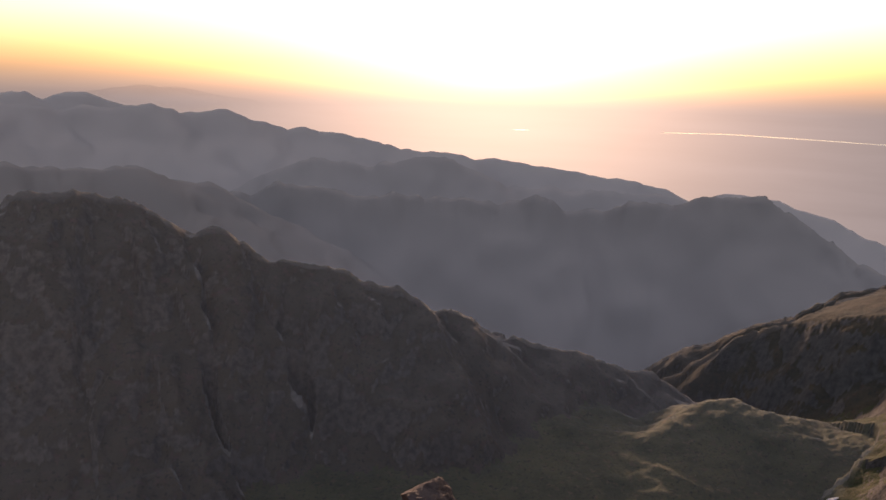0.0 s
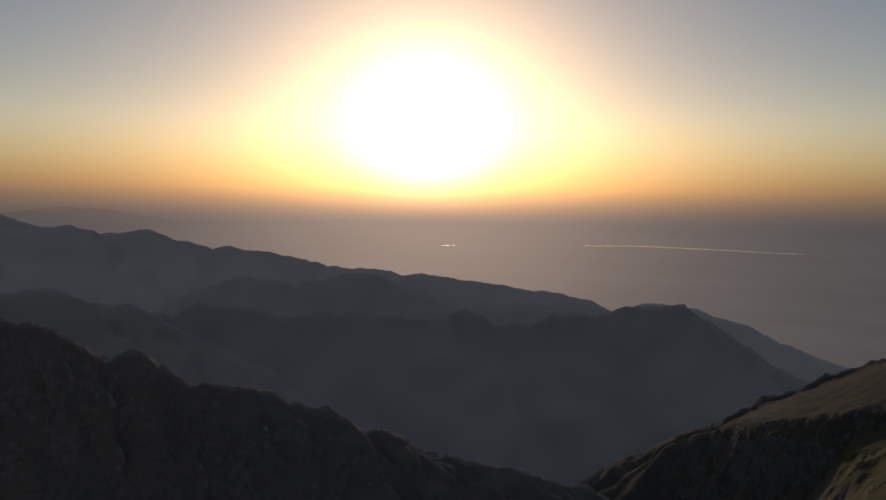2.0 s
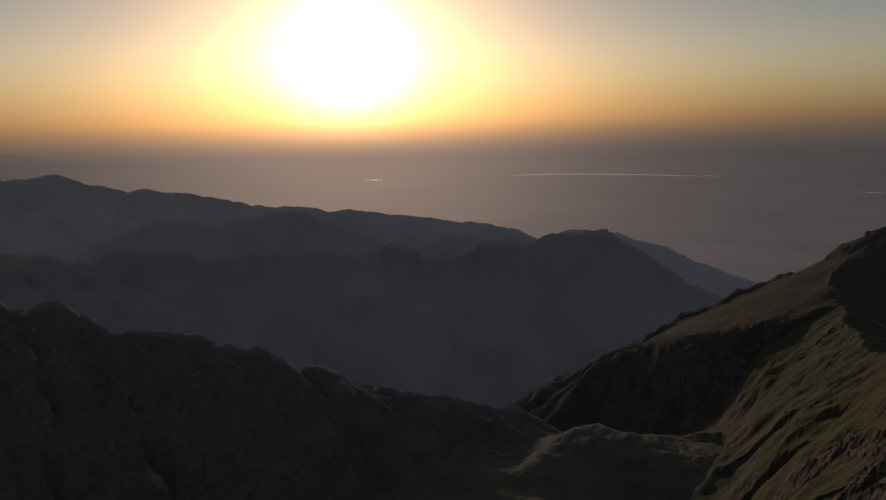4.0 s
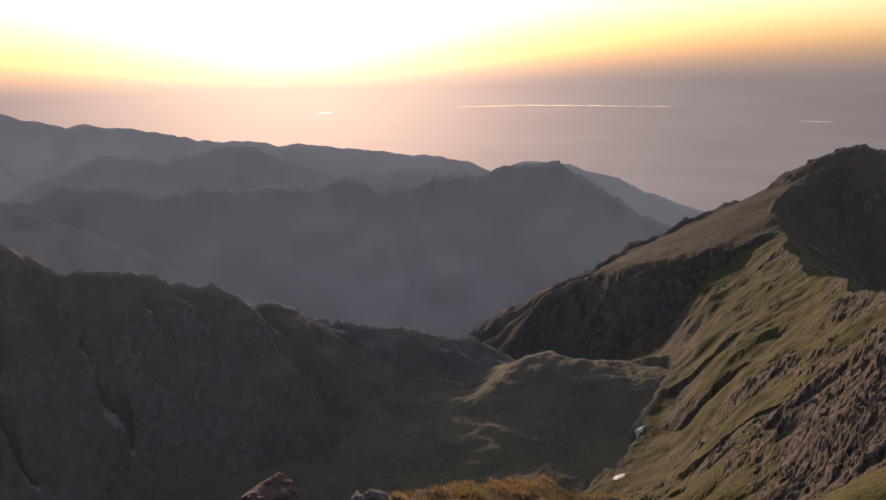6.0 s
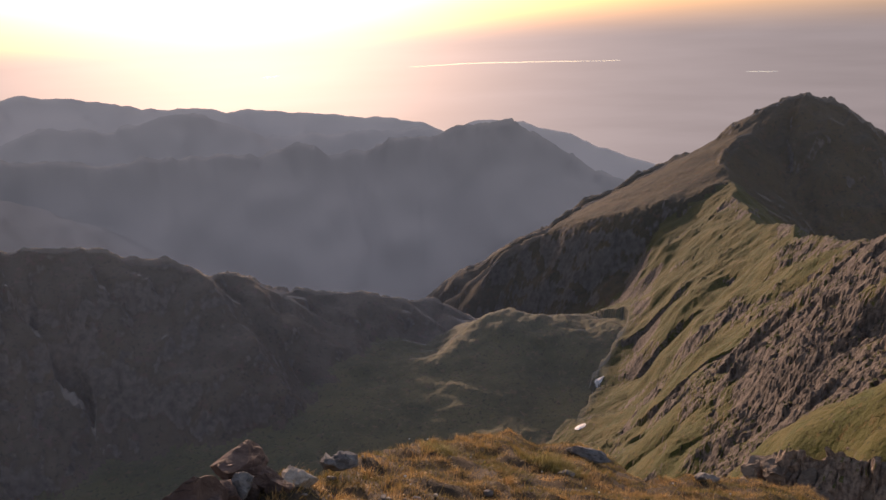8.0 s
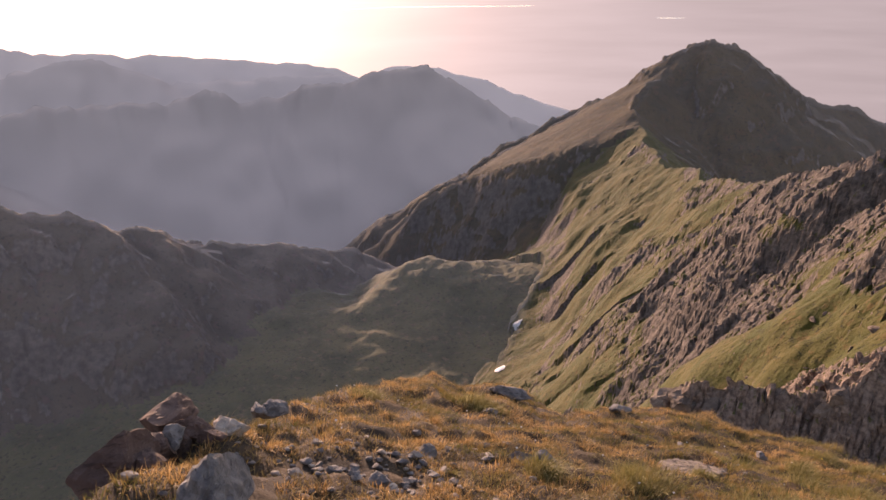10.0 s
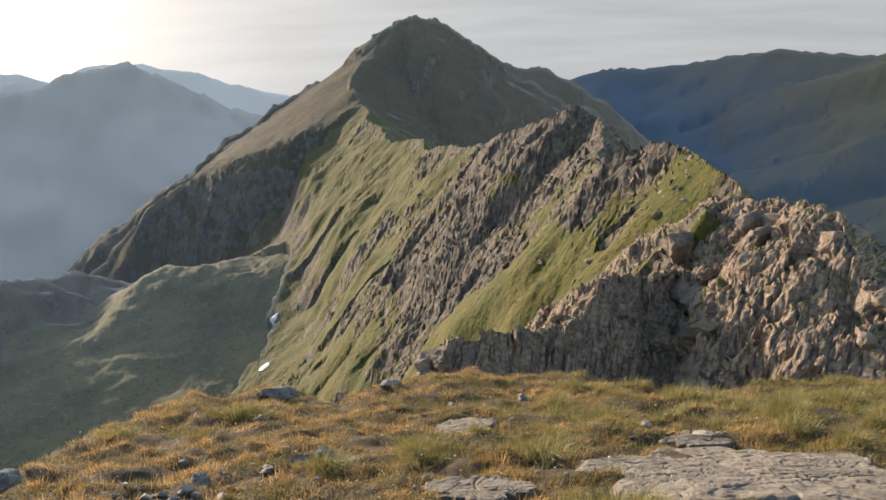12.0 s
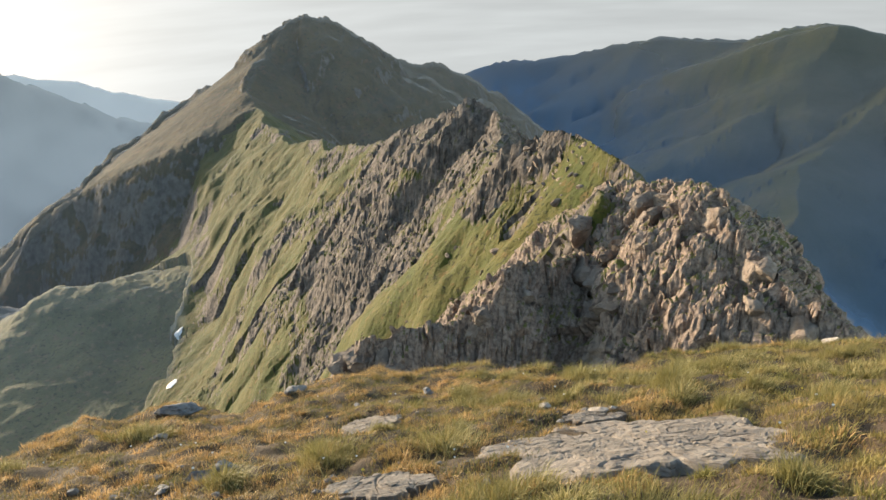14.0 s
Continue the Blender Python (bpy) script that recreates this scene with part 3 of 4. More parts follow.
# last entry: painted haze as reach in metres, brightness and blue tint
MOUNTAINS = {
    "o": ("crag", "Steep brown crag of fractured rock with turf ledges", M_CRAGSIDE, [15, 16], 0),
    "g": ("rocky_ridge", "Jagged ridge of grey-brown rock with green turf ledges", M_RIDGE, [14], (4200, 0.55)),
    "p": ("pointed_peak", "Dark pointed mountain peak with a sunlit grassy shoulder", M_PEAK, [10, 11, 12, 13], (2300, 0.5)),
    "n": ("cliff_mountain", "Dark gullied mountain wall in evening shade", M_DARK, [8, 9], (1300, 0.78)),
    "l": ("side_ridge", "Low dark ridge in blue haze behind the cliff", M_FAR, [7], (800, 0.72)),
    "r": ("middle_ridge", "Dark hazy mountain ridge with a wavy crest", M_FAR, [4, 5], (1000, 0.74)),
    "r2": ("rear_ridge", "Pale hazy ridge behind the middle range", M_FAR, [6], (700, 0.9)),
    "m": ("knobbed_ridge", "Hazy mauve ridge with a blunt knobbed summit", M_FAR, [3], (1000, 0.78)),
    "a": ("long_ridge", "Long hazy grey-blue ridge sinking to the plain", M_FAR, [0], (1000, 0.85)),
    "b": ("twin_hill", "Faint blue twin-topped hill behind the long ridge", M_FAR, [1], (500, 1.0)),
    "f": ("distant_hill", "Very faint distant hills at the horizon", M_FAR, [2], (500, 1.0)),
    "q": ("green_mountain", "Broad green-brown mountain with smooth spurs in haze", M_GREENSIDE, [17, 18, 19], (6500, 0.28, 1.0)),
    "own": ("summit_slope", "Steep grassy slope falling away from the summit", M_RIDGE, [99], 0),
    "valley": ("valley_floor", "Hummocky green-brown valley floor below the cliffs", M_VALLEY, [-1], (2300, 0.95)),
    "plain": ("plain", "Wide hazy plain reaching to the horizon", M_PLAIN, [-2], 0),
}
HAZED = []
for key, (name, label, material, members, reach) in MOUNTAINS.items():
    mask = np.isin(who[quads[:, 0]], members)
    q = quads[mask]
    used, q2 = np.unique(q, return_inverse=True)
    craggy = key in ("o", "g")
    me = sheet_mesh(name, ground_v[used], q2.reshape(-1, 4), material, None if craggy else ground_n[used])
    if craggy:
        me.polygons.foreach_set("use_smooth", np.zeros(len(me.polygons), dtype=bool))
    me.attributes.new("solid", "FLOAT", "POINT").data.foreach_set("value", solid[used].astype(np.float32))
    me.attributes.new("stony", "FLOAT", "POINT").data.foreach_set("value", stony[used].astype(np.float32))
    slope = tagged(new(name, me), label, "mountain" if key not in ("valley", "plain") else "ground", kind="structure")
    if reach:
        HAZED.append((members, reach))

# ---- summit ground under the camera ----
naz = np.concatenate([np.arange(-60, 150, 0.5), np.arange(150, 301, 2.0)])
nr = np.concatenate([[0.001, 0.1, 0.2, 0.3], np.geomspace(0.4, 16, 260)])
nx, ny, nq = polar_grid(naz, nr)
nz = near_ground(nx, ny)
M_SOIL = Nodes("summit_soil")
M_SOIL.bump(M_SOIL.noise(45, 5, 0.7), 0.9, 0.03)
M_SOIL = M_SOIL.done(M_SOIL.mix(M_SOIL.ramp(M_SOIL.noise(2.5), 0.4, 0.6), (0.045, 0.034, 0.024), (0.085, 0.058, 0.034)), 0.95)
tagged(new("ground", sheet_mesh("ground", np.stack([nx, ny, nz], 1), nq, M_SOIL)), "Brownish turf and stony soil on the rounded summit", "ground", kind="structure")


# ---- painted evening haze: a tinted sheet just before each slope, more opaque with distance ----
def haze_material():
    n = Nodes("painted_haze")
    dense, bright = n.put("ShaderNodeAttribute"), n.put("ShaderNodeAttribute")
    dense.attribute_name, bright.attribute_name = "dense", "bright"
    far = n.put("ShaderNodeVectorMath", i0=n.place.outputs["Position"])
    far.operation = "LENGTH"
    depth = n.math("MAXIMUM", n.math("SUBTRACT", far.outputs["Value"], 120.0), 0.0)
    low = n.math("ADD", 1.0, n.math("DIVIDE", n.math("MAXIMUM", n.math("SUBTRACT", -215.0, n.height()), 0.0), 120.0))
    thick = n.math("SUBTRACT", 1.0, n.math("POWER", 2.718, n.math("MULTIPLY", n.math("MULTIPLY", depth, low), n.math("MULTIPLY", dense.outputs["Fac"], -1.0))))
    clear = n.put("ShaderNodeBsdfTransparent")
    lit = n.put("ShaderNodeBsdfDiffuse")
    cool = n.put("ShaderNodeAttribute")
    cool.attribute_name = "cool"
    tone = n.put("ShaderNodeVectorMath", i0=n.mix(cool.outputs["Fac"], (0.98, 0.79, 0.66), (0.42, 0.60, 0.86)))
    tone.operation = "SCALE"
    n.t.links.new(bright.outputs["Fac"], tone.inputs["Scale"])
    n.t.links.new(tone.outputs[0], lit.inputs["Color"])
    # fixed normal turned off the sun, so the haze tint stays even
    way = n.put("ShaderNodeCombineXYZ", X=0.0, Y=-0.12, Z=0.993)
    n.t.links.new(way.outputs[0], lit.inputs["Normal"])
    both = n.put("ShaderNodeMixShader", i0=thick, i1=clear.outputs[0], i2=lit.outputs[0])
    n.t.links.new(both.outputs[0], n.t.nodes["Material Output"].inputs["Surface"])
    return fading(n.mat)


def lay_haze_sheet():
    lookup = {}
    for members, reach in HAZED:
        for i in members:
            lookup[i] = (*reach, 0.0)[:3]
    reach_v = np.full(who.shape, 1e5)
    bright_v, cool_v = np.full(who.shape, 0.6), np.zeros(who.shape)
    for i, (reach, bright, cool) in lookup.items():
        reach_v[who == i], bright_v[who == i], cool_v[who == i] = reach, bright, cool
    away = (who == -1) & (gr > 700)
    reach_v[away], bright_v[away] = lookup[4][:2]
    # the eastern valley's blue shade, painted as darker, cooler haze
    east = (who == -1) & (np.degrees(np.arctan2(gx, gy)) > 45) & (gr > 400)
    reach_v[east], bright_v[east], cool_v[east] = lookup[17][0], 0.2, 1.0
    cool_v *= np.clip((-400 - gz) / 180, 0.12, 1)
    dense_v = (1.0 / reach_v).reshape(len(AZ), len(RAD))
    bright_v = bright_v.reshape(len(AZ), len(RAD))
    for _ in range(16):  # soft borders between one slope's haze tint and the next
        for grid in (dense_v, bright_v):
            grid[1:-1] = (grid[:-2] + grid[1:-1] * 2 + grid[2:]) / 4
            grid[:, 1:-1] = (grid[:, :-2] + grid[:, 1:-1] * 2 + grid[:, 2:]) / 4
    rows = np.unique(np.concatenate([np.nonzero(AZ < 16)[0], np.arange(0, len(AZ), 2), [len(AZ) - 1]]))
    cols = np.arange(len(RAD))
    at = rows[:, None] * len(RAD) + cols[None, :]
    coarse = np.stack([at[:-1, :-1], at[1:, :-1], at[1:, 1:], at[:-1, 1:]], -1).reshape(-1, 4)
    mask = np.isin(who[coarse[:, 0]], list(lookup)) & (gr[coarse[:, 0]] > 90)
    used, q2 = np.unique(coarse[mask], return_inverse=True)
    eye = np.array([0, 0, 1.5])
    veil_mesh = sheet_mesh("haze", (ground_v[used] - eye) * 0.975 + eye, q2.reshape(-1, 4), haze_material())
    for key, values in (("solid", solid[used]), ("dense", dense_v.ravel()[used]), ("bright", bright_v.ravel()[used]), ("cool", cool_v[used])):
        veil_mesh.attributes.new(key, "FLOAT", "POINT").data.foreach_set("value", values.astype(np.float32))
    tagged(new("haze", veil_mesh), "Mauve-grey tinted sheet imitating evening haze before the slopes", "haze", kind="stuff")


lay_haze_sheet()


# ---- bright water far out on the plain ----
M_WATER = Nodes("lake_water")
M_WATER = M_WATER.done((0.25, 0.27, 0.28), 0.18)


def far_water(name, az0, az1, r0, wide, bend, seed, label):
    a = np.linspace(az0, az1, 60)
    u = np.linspace(0, 1, 60)
    mid = r0 + bend * np.sin(u * 5.0) + 30 * perlin(u * 5, u * 0 + seed, seed)
    half = wide * (0.25 + 0.75 * np.sin(u * math.pi) ** 0.5) * (0.7 + 0.6 * np.abs(perlin(u * 9, u * 0 + 2.3, seed + 1)))
    ring = []
    for sign in (-1, 1):
        r = mid + sign * half
        ring.append(np.stack([np.sin(np.radians(a)) * r, np.cos(np.radians(a)) * r, np.full_like(a, float(plain_height(np.array([r0]))[0]) + 14)], 1))
    k = np.arange(59)
    return tagged(new(name, sheet_mesh(name, np.concatenate(ring), np.stack([k, k + 60, k + 61, k + 1], 1), M_WATER)), label, "water", kind="structure")


far_water("lake", 14.8, 30.5, 4020, 26, 60, 2, "Long thin bright lake far out on the plain")
far_water("pond", 39.2, 41.2, 3850, 18, 0, 5, "Small bright stretch of water on the plain")
far_water("pond", 3.9, 5.2, 3990, 7, 0, 9, "Small bright stretch of water on the plain")


# ---- stones, slabs and crags ----
def part(name, mesh, parent, label=""):
    ob = new(name, mesh)
    ob.parent = parent
    return tagged(ob, label)


def rock_material(name, dark, light, spot, size, strata=0.0, grain=(1.2, 1.2, 7.0, 35, 20, 0), relief=0.8):
    n = Nodes(name)
    coarse = n.noise(1.0 / size, 8, 0.65)
    fine = n.noise(8.0 / size, 8, 0.7)
    layers = n.noise(1.0, 7, 0.65, n.stretch(grain[0] / size, grain[1] / size, grain[2] / size, *grain[3:]))
    color = n.mix(n.ramp(coarse, 0.35, 0.65), dark, light)
    color = n.mix(n.ramp(layers, 0.56, 0.68), color, tuple(c * 0.45 for c in dark))
    color = n.mix(n.ramp(fine, 0.60, 0.72), color, spot)
    one = n.put("ShaderNodeObjectInfo").outputs["Random"]
    color = n.mix(n.math("MULTIPLY", one, 0.35), color, tuple(c * 0.6 for c in light))
    n.bump(n.math("ADD", fine, n.math("MULTIPLY", layers, 0.6 + strata)), relief, size * 0.12)
    return n.done(color, 0.88)


M_STONE = rock_material("grey_stone", (0.10, 0.094, 0.092), (0.22, 0.21, 0.20), (0.36, 0.33, 0.27), 0.10, 0.6)
M_PALE = rock_material("pale_stone", (0.27, 0.23, 0.19), (0.44, 0.39, 0.33), (0.52, 0.47, 0.36), 0.12)
M_RUST = rock_material("rust_stained_stone", (0.085, 0.052, 0.043), (0.17, 0.115, 0.095), (0.30, 0.26, 0.22), 0.14)
M_SLAB = rock_material("slab_stone", (0.125, 0.104, 0.086), (0.235, 0.20, 0.166), (0.38, 0.32, 0.22), 0.16, 2.0, (9.0, 0.7, 9.0, 0, 0, 28), 0.5)
M_CRAG = rock_material("crag_stone", (0.115, 0.085, 0.065), (0.24, 0.19, 0.15), (0.36, 0.32, 0.26), 1.6, 0.6)
M_SNOW = Nodes("old_snow")
M_SNOW.bump(M_SNOW.noise(0.5), 0.4, 0.3)
M_SNOW = M_SNOW.done(M_SNOW.mix(M_SNOW.ramp(M_SNOW.noise(0.2), 0.4, 0.7), (0.75, 0.76, 0.78), (0.55, 0.54, 0.52)), 0.7)


def facet_rock(seed, level=3, planes=13, rough=0.05):
    """A unit block of broken stone: a ball cut by flat planes, with a rough skin."""
    rnd = random.Random(seed)
    bm = bmesh.new()
    bmesh.ops.create_icosphere(bm, subdivisions=level, radius=1.0)
    cuts = []
    for _ in range(planes):
        v = Vector((rnd.gauss(0, 1), rnd.gauss(0, 1), rnd.gauss(0, 1))).normalized()
        cuts.append((v, rnd.uniform(0.42, 0.8)))
    for v in bm.verts:
        for way, limit in cuts:
            over = v.co.dot(way) - limit
            if over > 0:
                v.co -= way * over
        v.co += v.co.normalized() * rough * (noise.noise(v.co * 3.1 + Vector((seed, 0, 0))) + 0.6 * noise.noise(v.co * 8.0))
    me = bpy.data.meshes.new("stone")
    bm.to_mesh(me)
    bm.free()
    return me


STONES = {}
for key, material in (("grey", M_STONE), ("pale", M_PALE), ("rust", M_RUST), ("crag", M_CRAG)):
    STONES[key] = [facet_rock(10 * i + len(key), 4, 14, 0.09) for i in range(9)]
    STONES["small " + key] = [facet_rock(10 * i + len(key) + 5, 2, 12, 0.05) for i in range(9)] if key != "crag" else []
    for me in STONES[key] + STONES["small " + key]:
        me.materials.append(material)


def stone(name, x, y, size, turn, kind, pick, label, sink=0.35, group="", z=None):
    """A stone sunk into the turf, or with its middle at height z where it juts from the edge."""
    if z is None:
        z = float(near_ground(np.array([x]), np.array([y]))[0]) + size[2] * (0.75 - 1.5 * sink)
    ob = new(name, STONES[kind][pick])
    ob.matrix_basis = Matrix.Translation((x, y, z)) @ pose(0, 0, 0, -20, 18, 0) @ pose(0, 0, 0, 0, 0, turn) @ Matrix.Diagonal((size[0] * 0.75, size[1] * 0.75, size[2] * 0.75, 1))
    return tagged(ob, label, "rock", group)


# single stones that stand out, all half sunk in the turf
LEDGE = "Dark angular boulder with reddish stains at the drop edge"
stone("boulder", -0.16, 4.02, (0.33, 0.27, 0.27), 20, "rust", 0, LEDGE, z=-1.08)
stone("boulder", -0.03, 3.90, (0.24, 0.20, 0.19), 150, "rust", 3, LEDGE, z=-1.13)
stone("boulder", -0.27, 3.72, (0.31, 0.26, 0.24), 70, "rust", 1, LEDGE, z=-1.08)
stone("boulder", -0.44, 3.50, (0.34, 0.29, 0.29), 220, "rust", 6, LEDGE, z=-0.95)
stone("boulder", -0.33, 3.55, (0.26, 0.22, 0.22), 120, "rust", 8, LEDGE, z=-1.00)
stone("boulder", -0.22, 3.88, (0.30, 0.26, 0.28), 300, "rust", 2, LEDGE, z=-1.22)
stone("boulder", -0.38, 3.66, (0.34, 0.30, 0.32), 10, "rust", 5, LEDGE, z=-1.20)
stone("boulder", -0.15, 3.72, (0.14, 0.12, 0.11), 40, "grey", 2, "Grey angular boulder beside dry grass", z=-1.02)
stone("pale_rock", 0.17, 3.91, (0.25, 0.17, 0.14), 40, "pale", 3, "Pale weathered rock half buried in golden grass", z=-1.19)
stone("pale_rock", 0.05, 3.80, (0.15, 0.12, 0.10), 140, "rust", 8, "Small reddish rock half buried in golden grass", z=-1.12)
stone("tilted_rock", -0.04, 2.67, (0.40, 0.30, 0.28), 65, "grey", 4, "Grey tilted slab of rock rising from dry turf", z=-0.62)
stone("rock", 0.51, 4.48, (0.20, 0.15, 0.11), 10, "grey", 5, "Dark low rocks at the edge of the summit", z=-1.48)
stone("rock", 0.41, 4.39, (0.17, 0.13, 0.10), 80, "grey", 6, "Dark low rocks at the edge of the summit", z=-1.43)
stone("flat_rock", 3.85, 7.05, (0.5, 0.22, 0.16), -25, "grey", 7, "Dark flat rock lying across the summit edge", 0.2)
stone("rock", 5.3, 6.6, (0.3, 0.2, 0.16), 30, "grey", 8, "Small dark rock on the grassy edge", 0.3)
stone("rock", 5.53, 4.48, (0.17, 0.12, 0.09), 50, "grey", 2, "Small bluish rock in short grass", 0.3)
stone("rock", 2.23, 3.9, (0.22, 0.12, 0.10), -30, "grey", 4, "Bluish grey rock with a flat face in turf", 0.25)
stone("rock", 2.36, 3.78, (0.14, 0.1, 0.09), 15, "grey", 6, "Bluish grey rock with a flat face in turf", 0.3)
stone("rock", 2.99, 5.87, (0.16, 0.1, 0.08), 5, "grey", 1, "Small bluish rock in short grass", 0.3)
stone("rock", 0.86, 3.11, (0.13, 0.11, 0.1), 5, "grey", 3, "Bluish grey rock among loose gravel", 0.3)
stone("rock", 1.46, 3.94, (0.16, 0.11, 0.1), 35, "grey", 5, "Bluish grey rock among loose gravel", 0.3)
stone("pale_rock", 4.98, 2.66, (0.2, 0.15, 0.09), 0, "pale", 1, "Pale lichen-spotted rock in green turf", 0.3)
stone("pale_rock", 4.75, 2.0, (0.16, 0.10, 0.045), 75, "pale", 5, "Pale lichen-spotted rock in green turf", 0.3)
stone("white_rock", 8.75, 0.84, (0.22, 0.16, 0.12), 0, "pale", 7, "Nearly white stone on the skyline of the turf", 0.2)

rnd = random.Random(4)
RUBBLE = [(0.82, 3.38, 0.42, 0.33)] * 43 + [(4.10, 3.85, 0.30, 0.22)] * 12 + [(2.62, 2.55, 0.24, 0.20)] * 8 + [(4.75, 2.25, 0.30, 0.25)] * 8 + [(1.9, 3.9, 0.45, 0.3)] * 6
for i in range(300):
    if i < 258:
        cx, cy, wx, wy = RUBBLE[i % len(RUBBLE)]
        x, y = rnd.gauss(cx, wx), rnd.gauss(cy, wy)
    else:
        a, r = radians(rnd.uniform(0, 85)), rnd.uniform(3.2, 8)
        x, y = math.sin(a) * r, math.cos(a) * r
    w = 0.02 + 0.075 * rnd.betavariate(1.2, 3)
    stone("pebble", x, y, (w, w * rnd.uniform(0.6, 1), w * rnd.uniform(0.4, 0.7)), rnd.uniform(0, 360), "small pale" if rnd.random() < 0.2 else "small grey", rnd.randrange(9), "Small loose grey stone lying in thin turf", 0.15, "loose stones on the summit")


def slab(name, cx, cy, rx, ry, turn, lift, seed, label):
    """A flat outcropping slab: stepped layers and cracks on top, edges that dive into the turf."""
    a, q = np.meshgrid(np.linspace(0, 2 * math.pi, 221), np.linspace(0.02, 1.0, 80), indexing="ij")
    edge = 1 + 0.35 * perlin(np.cos(a) * 1.3 + seed, np.sin(a) * 1.3, seed) + 0.25 * perlin(np.cos(a) * 4 + seed, np.sin(a) * 4, seed + 1) + 0.06 * perlin(np.cos(a) * 11 + seed, np.sin(a) * 11, seed + 2)
    edge[-1] = edge[0]
    u, v = np.cos(a) * q * edge * rx, np.sin(a) * q * edge * ry
    c, s = math.cos(radians(turn)), math.sin(radians(turn))
    x, y = (cx + c * u - s * v).ravel(), (cy + s * u + c * v).ravel()
    u, v, q = u.ravel(), v.ravel(), q.ravel()
    layer = fbm(u / 0.6 + seed, v / 0.35, 4, seed + 3)
    z = 0.31 - 0.4 * x - 0.4 * y + 0.09 * perlin(x / 1.7, y / 1.7, 5) + lift + 0.022 * np.round(layer * 4) / 4 * step(1.0, 0.7, q) + 0.006 * fbm(u / 0.09, v / 0.05, 3, seed + 4)
    bed = u + 0.35 * v + 0.05 * perlin(u / 0.3, v / 0.3, seed + 5)
    z += 0.010 * fbm(bed / 0.08, v / 1.4, 4, seed + 6, True) + 0.016 * (np.round(perlin(bed / 0.22, v / 1.5, seed + 8) * 5) / 5)
    for size, way in ((0.5, 0.9), (0.35, 0.25)):
        crack = np.abs(perlin(u / size + 3, v / way, seed + 7))
        z -= 0.014 * np.exp(-(crack / 0.010) ** 2)
    z -= (lift + 0.09) * step(0.88, 1.0, q)
    z[q > 0.999] -= 0.15
    n, m = 221, 80
    i, j = np.meshgrid(np.arange(n - 1), np.arange(m - 1), indexing="ij")
    k = (i * m + j).ravel()
    me = sheet_mesh(name, np.stack([x, y, z], 1), np.stack([k, k + 1, k + m + 1, k + m], 1), M_SLAB)
    me.polygons.foreach_set("use_smooth", np.zeros(len(me.polygons), dtype=bool))
    return tagged(new(name, me), label, "rock slab")


slab("rock_slab", 3.80, 1.32, 0.80, 1.02, 14, 0.015, 3, "Large pale grey rock slab with cracks, flush with the turf")
slab("rock_slab", 2.5, 2.42, 0.30, 0.36, 20, 0.02, 11, "Pale grey broken slab edge poking out of turf")
slab("rock_slab", 4.05, 4.0, 0.28, 0.42, -50, 0.015, 17, "Thin tilted grey slab with rubble in short grass")
slab("rock_slab", 4.62, 2.0, 0.22, 0.3, 40, 0.0, 23, "Small pale slab flush with the green turf")
BARE = [(3.78, 1.30, 0.72, 0.90), (2.5, 2.42, 0.3, 0.36), (4.05, 4.0, 0.28, 0.35), (0.80, 3.35, 0.55, 0.34)]


# ---- grass: thousands of thin bent blades in tufts ----
def blade_material(name, base, tip, other):
    n = Nodes(name)
    one = n.place.outputs["Random Per Island"]
    color = n.mix(n.ramp(one, 0.0, 1.0), base, tip)
    color = n.mix(n.ramp(n.noise(1.3, 3), 0.45, 0.62), color, other)
    n.done(color, 0.7)
    thin = n.put("ShaderNodeBsdfTranslucent", Color=color)
    both = n.put("ShaderNodeMixShader", i0=0.28, i1=n.bsdf.outputs[0], i2=thin.outputs[0])
    n.t.links.new(both.outputs[0], n.t.nodes["Material Output"].inputs["Surface"])
    return n.mat


M_DRY = blade_material("dry_grass", (0.27, 0.155, 0.055), (0.62, 0.41, 0.18), (0.26, 0.18, 0.065))
M_TALL = blade_material("tall_grass_blades", (0.095, 0.095, 0.026), (0.40, 0.335, 0.15), (0.20, 0.175, 0.06))
M_GREEN = blade_material("green_grass", (0.10, 0.098, 0.024), (0.27, 0.235, 0.075), (0.32, 0.235, 0.09))


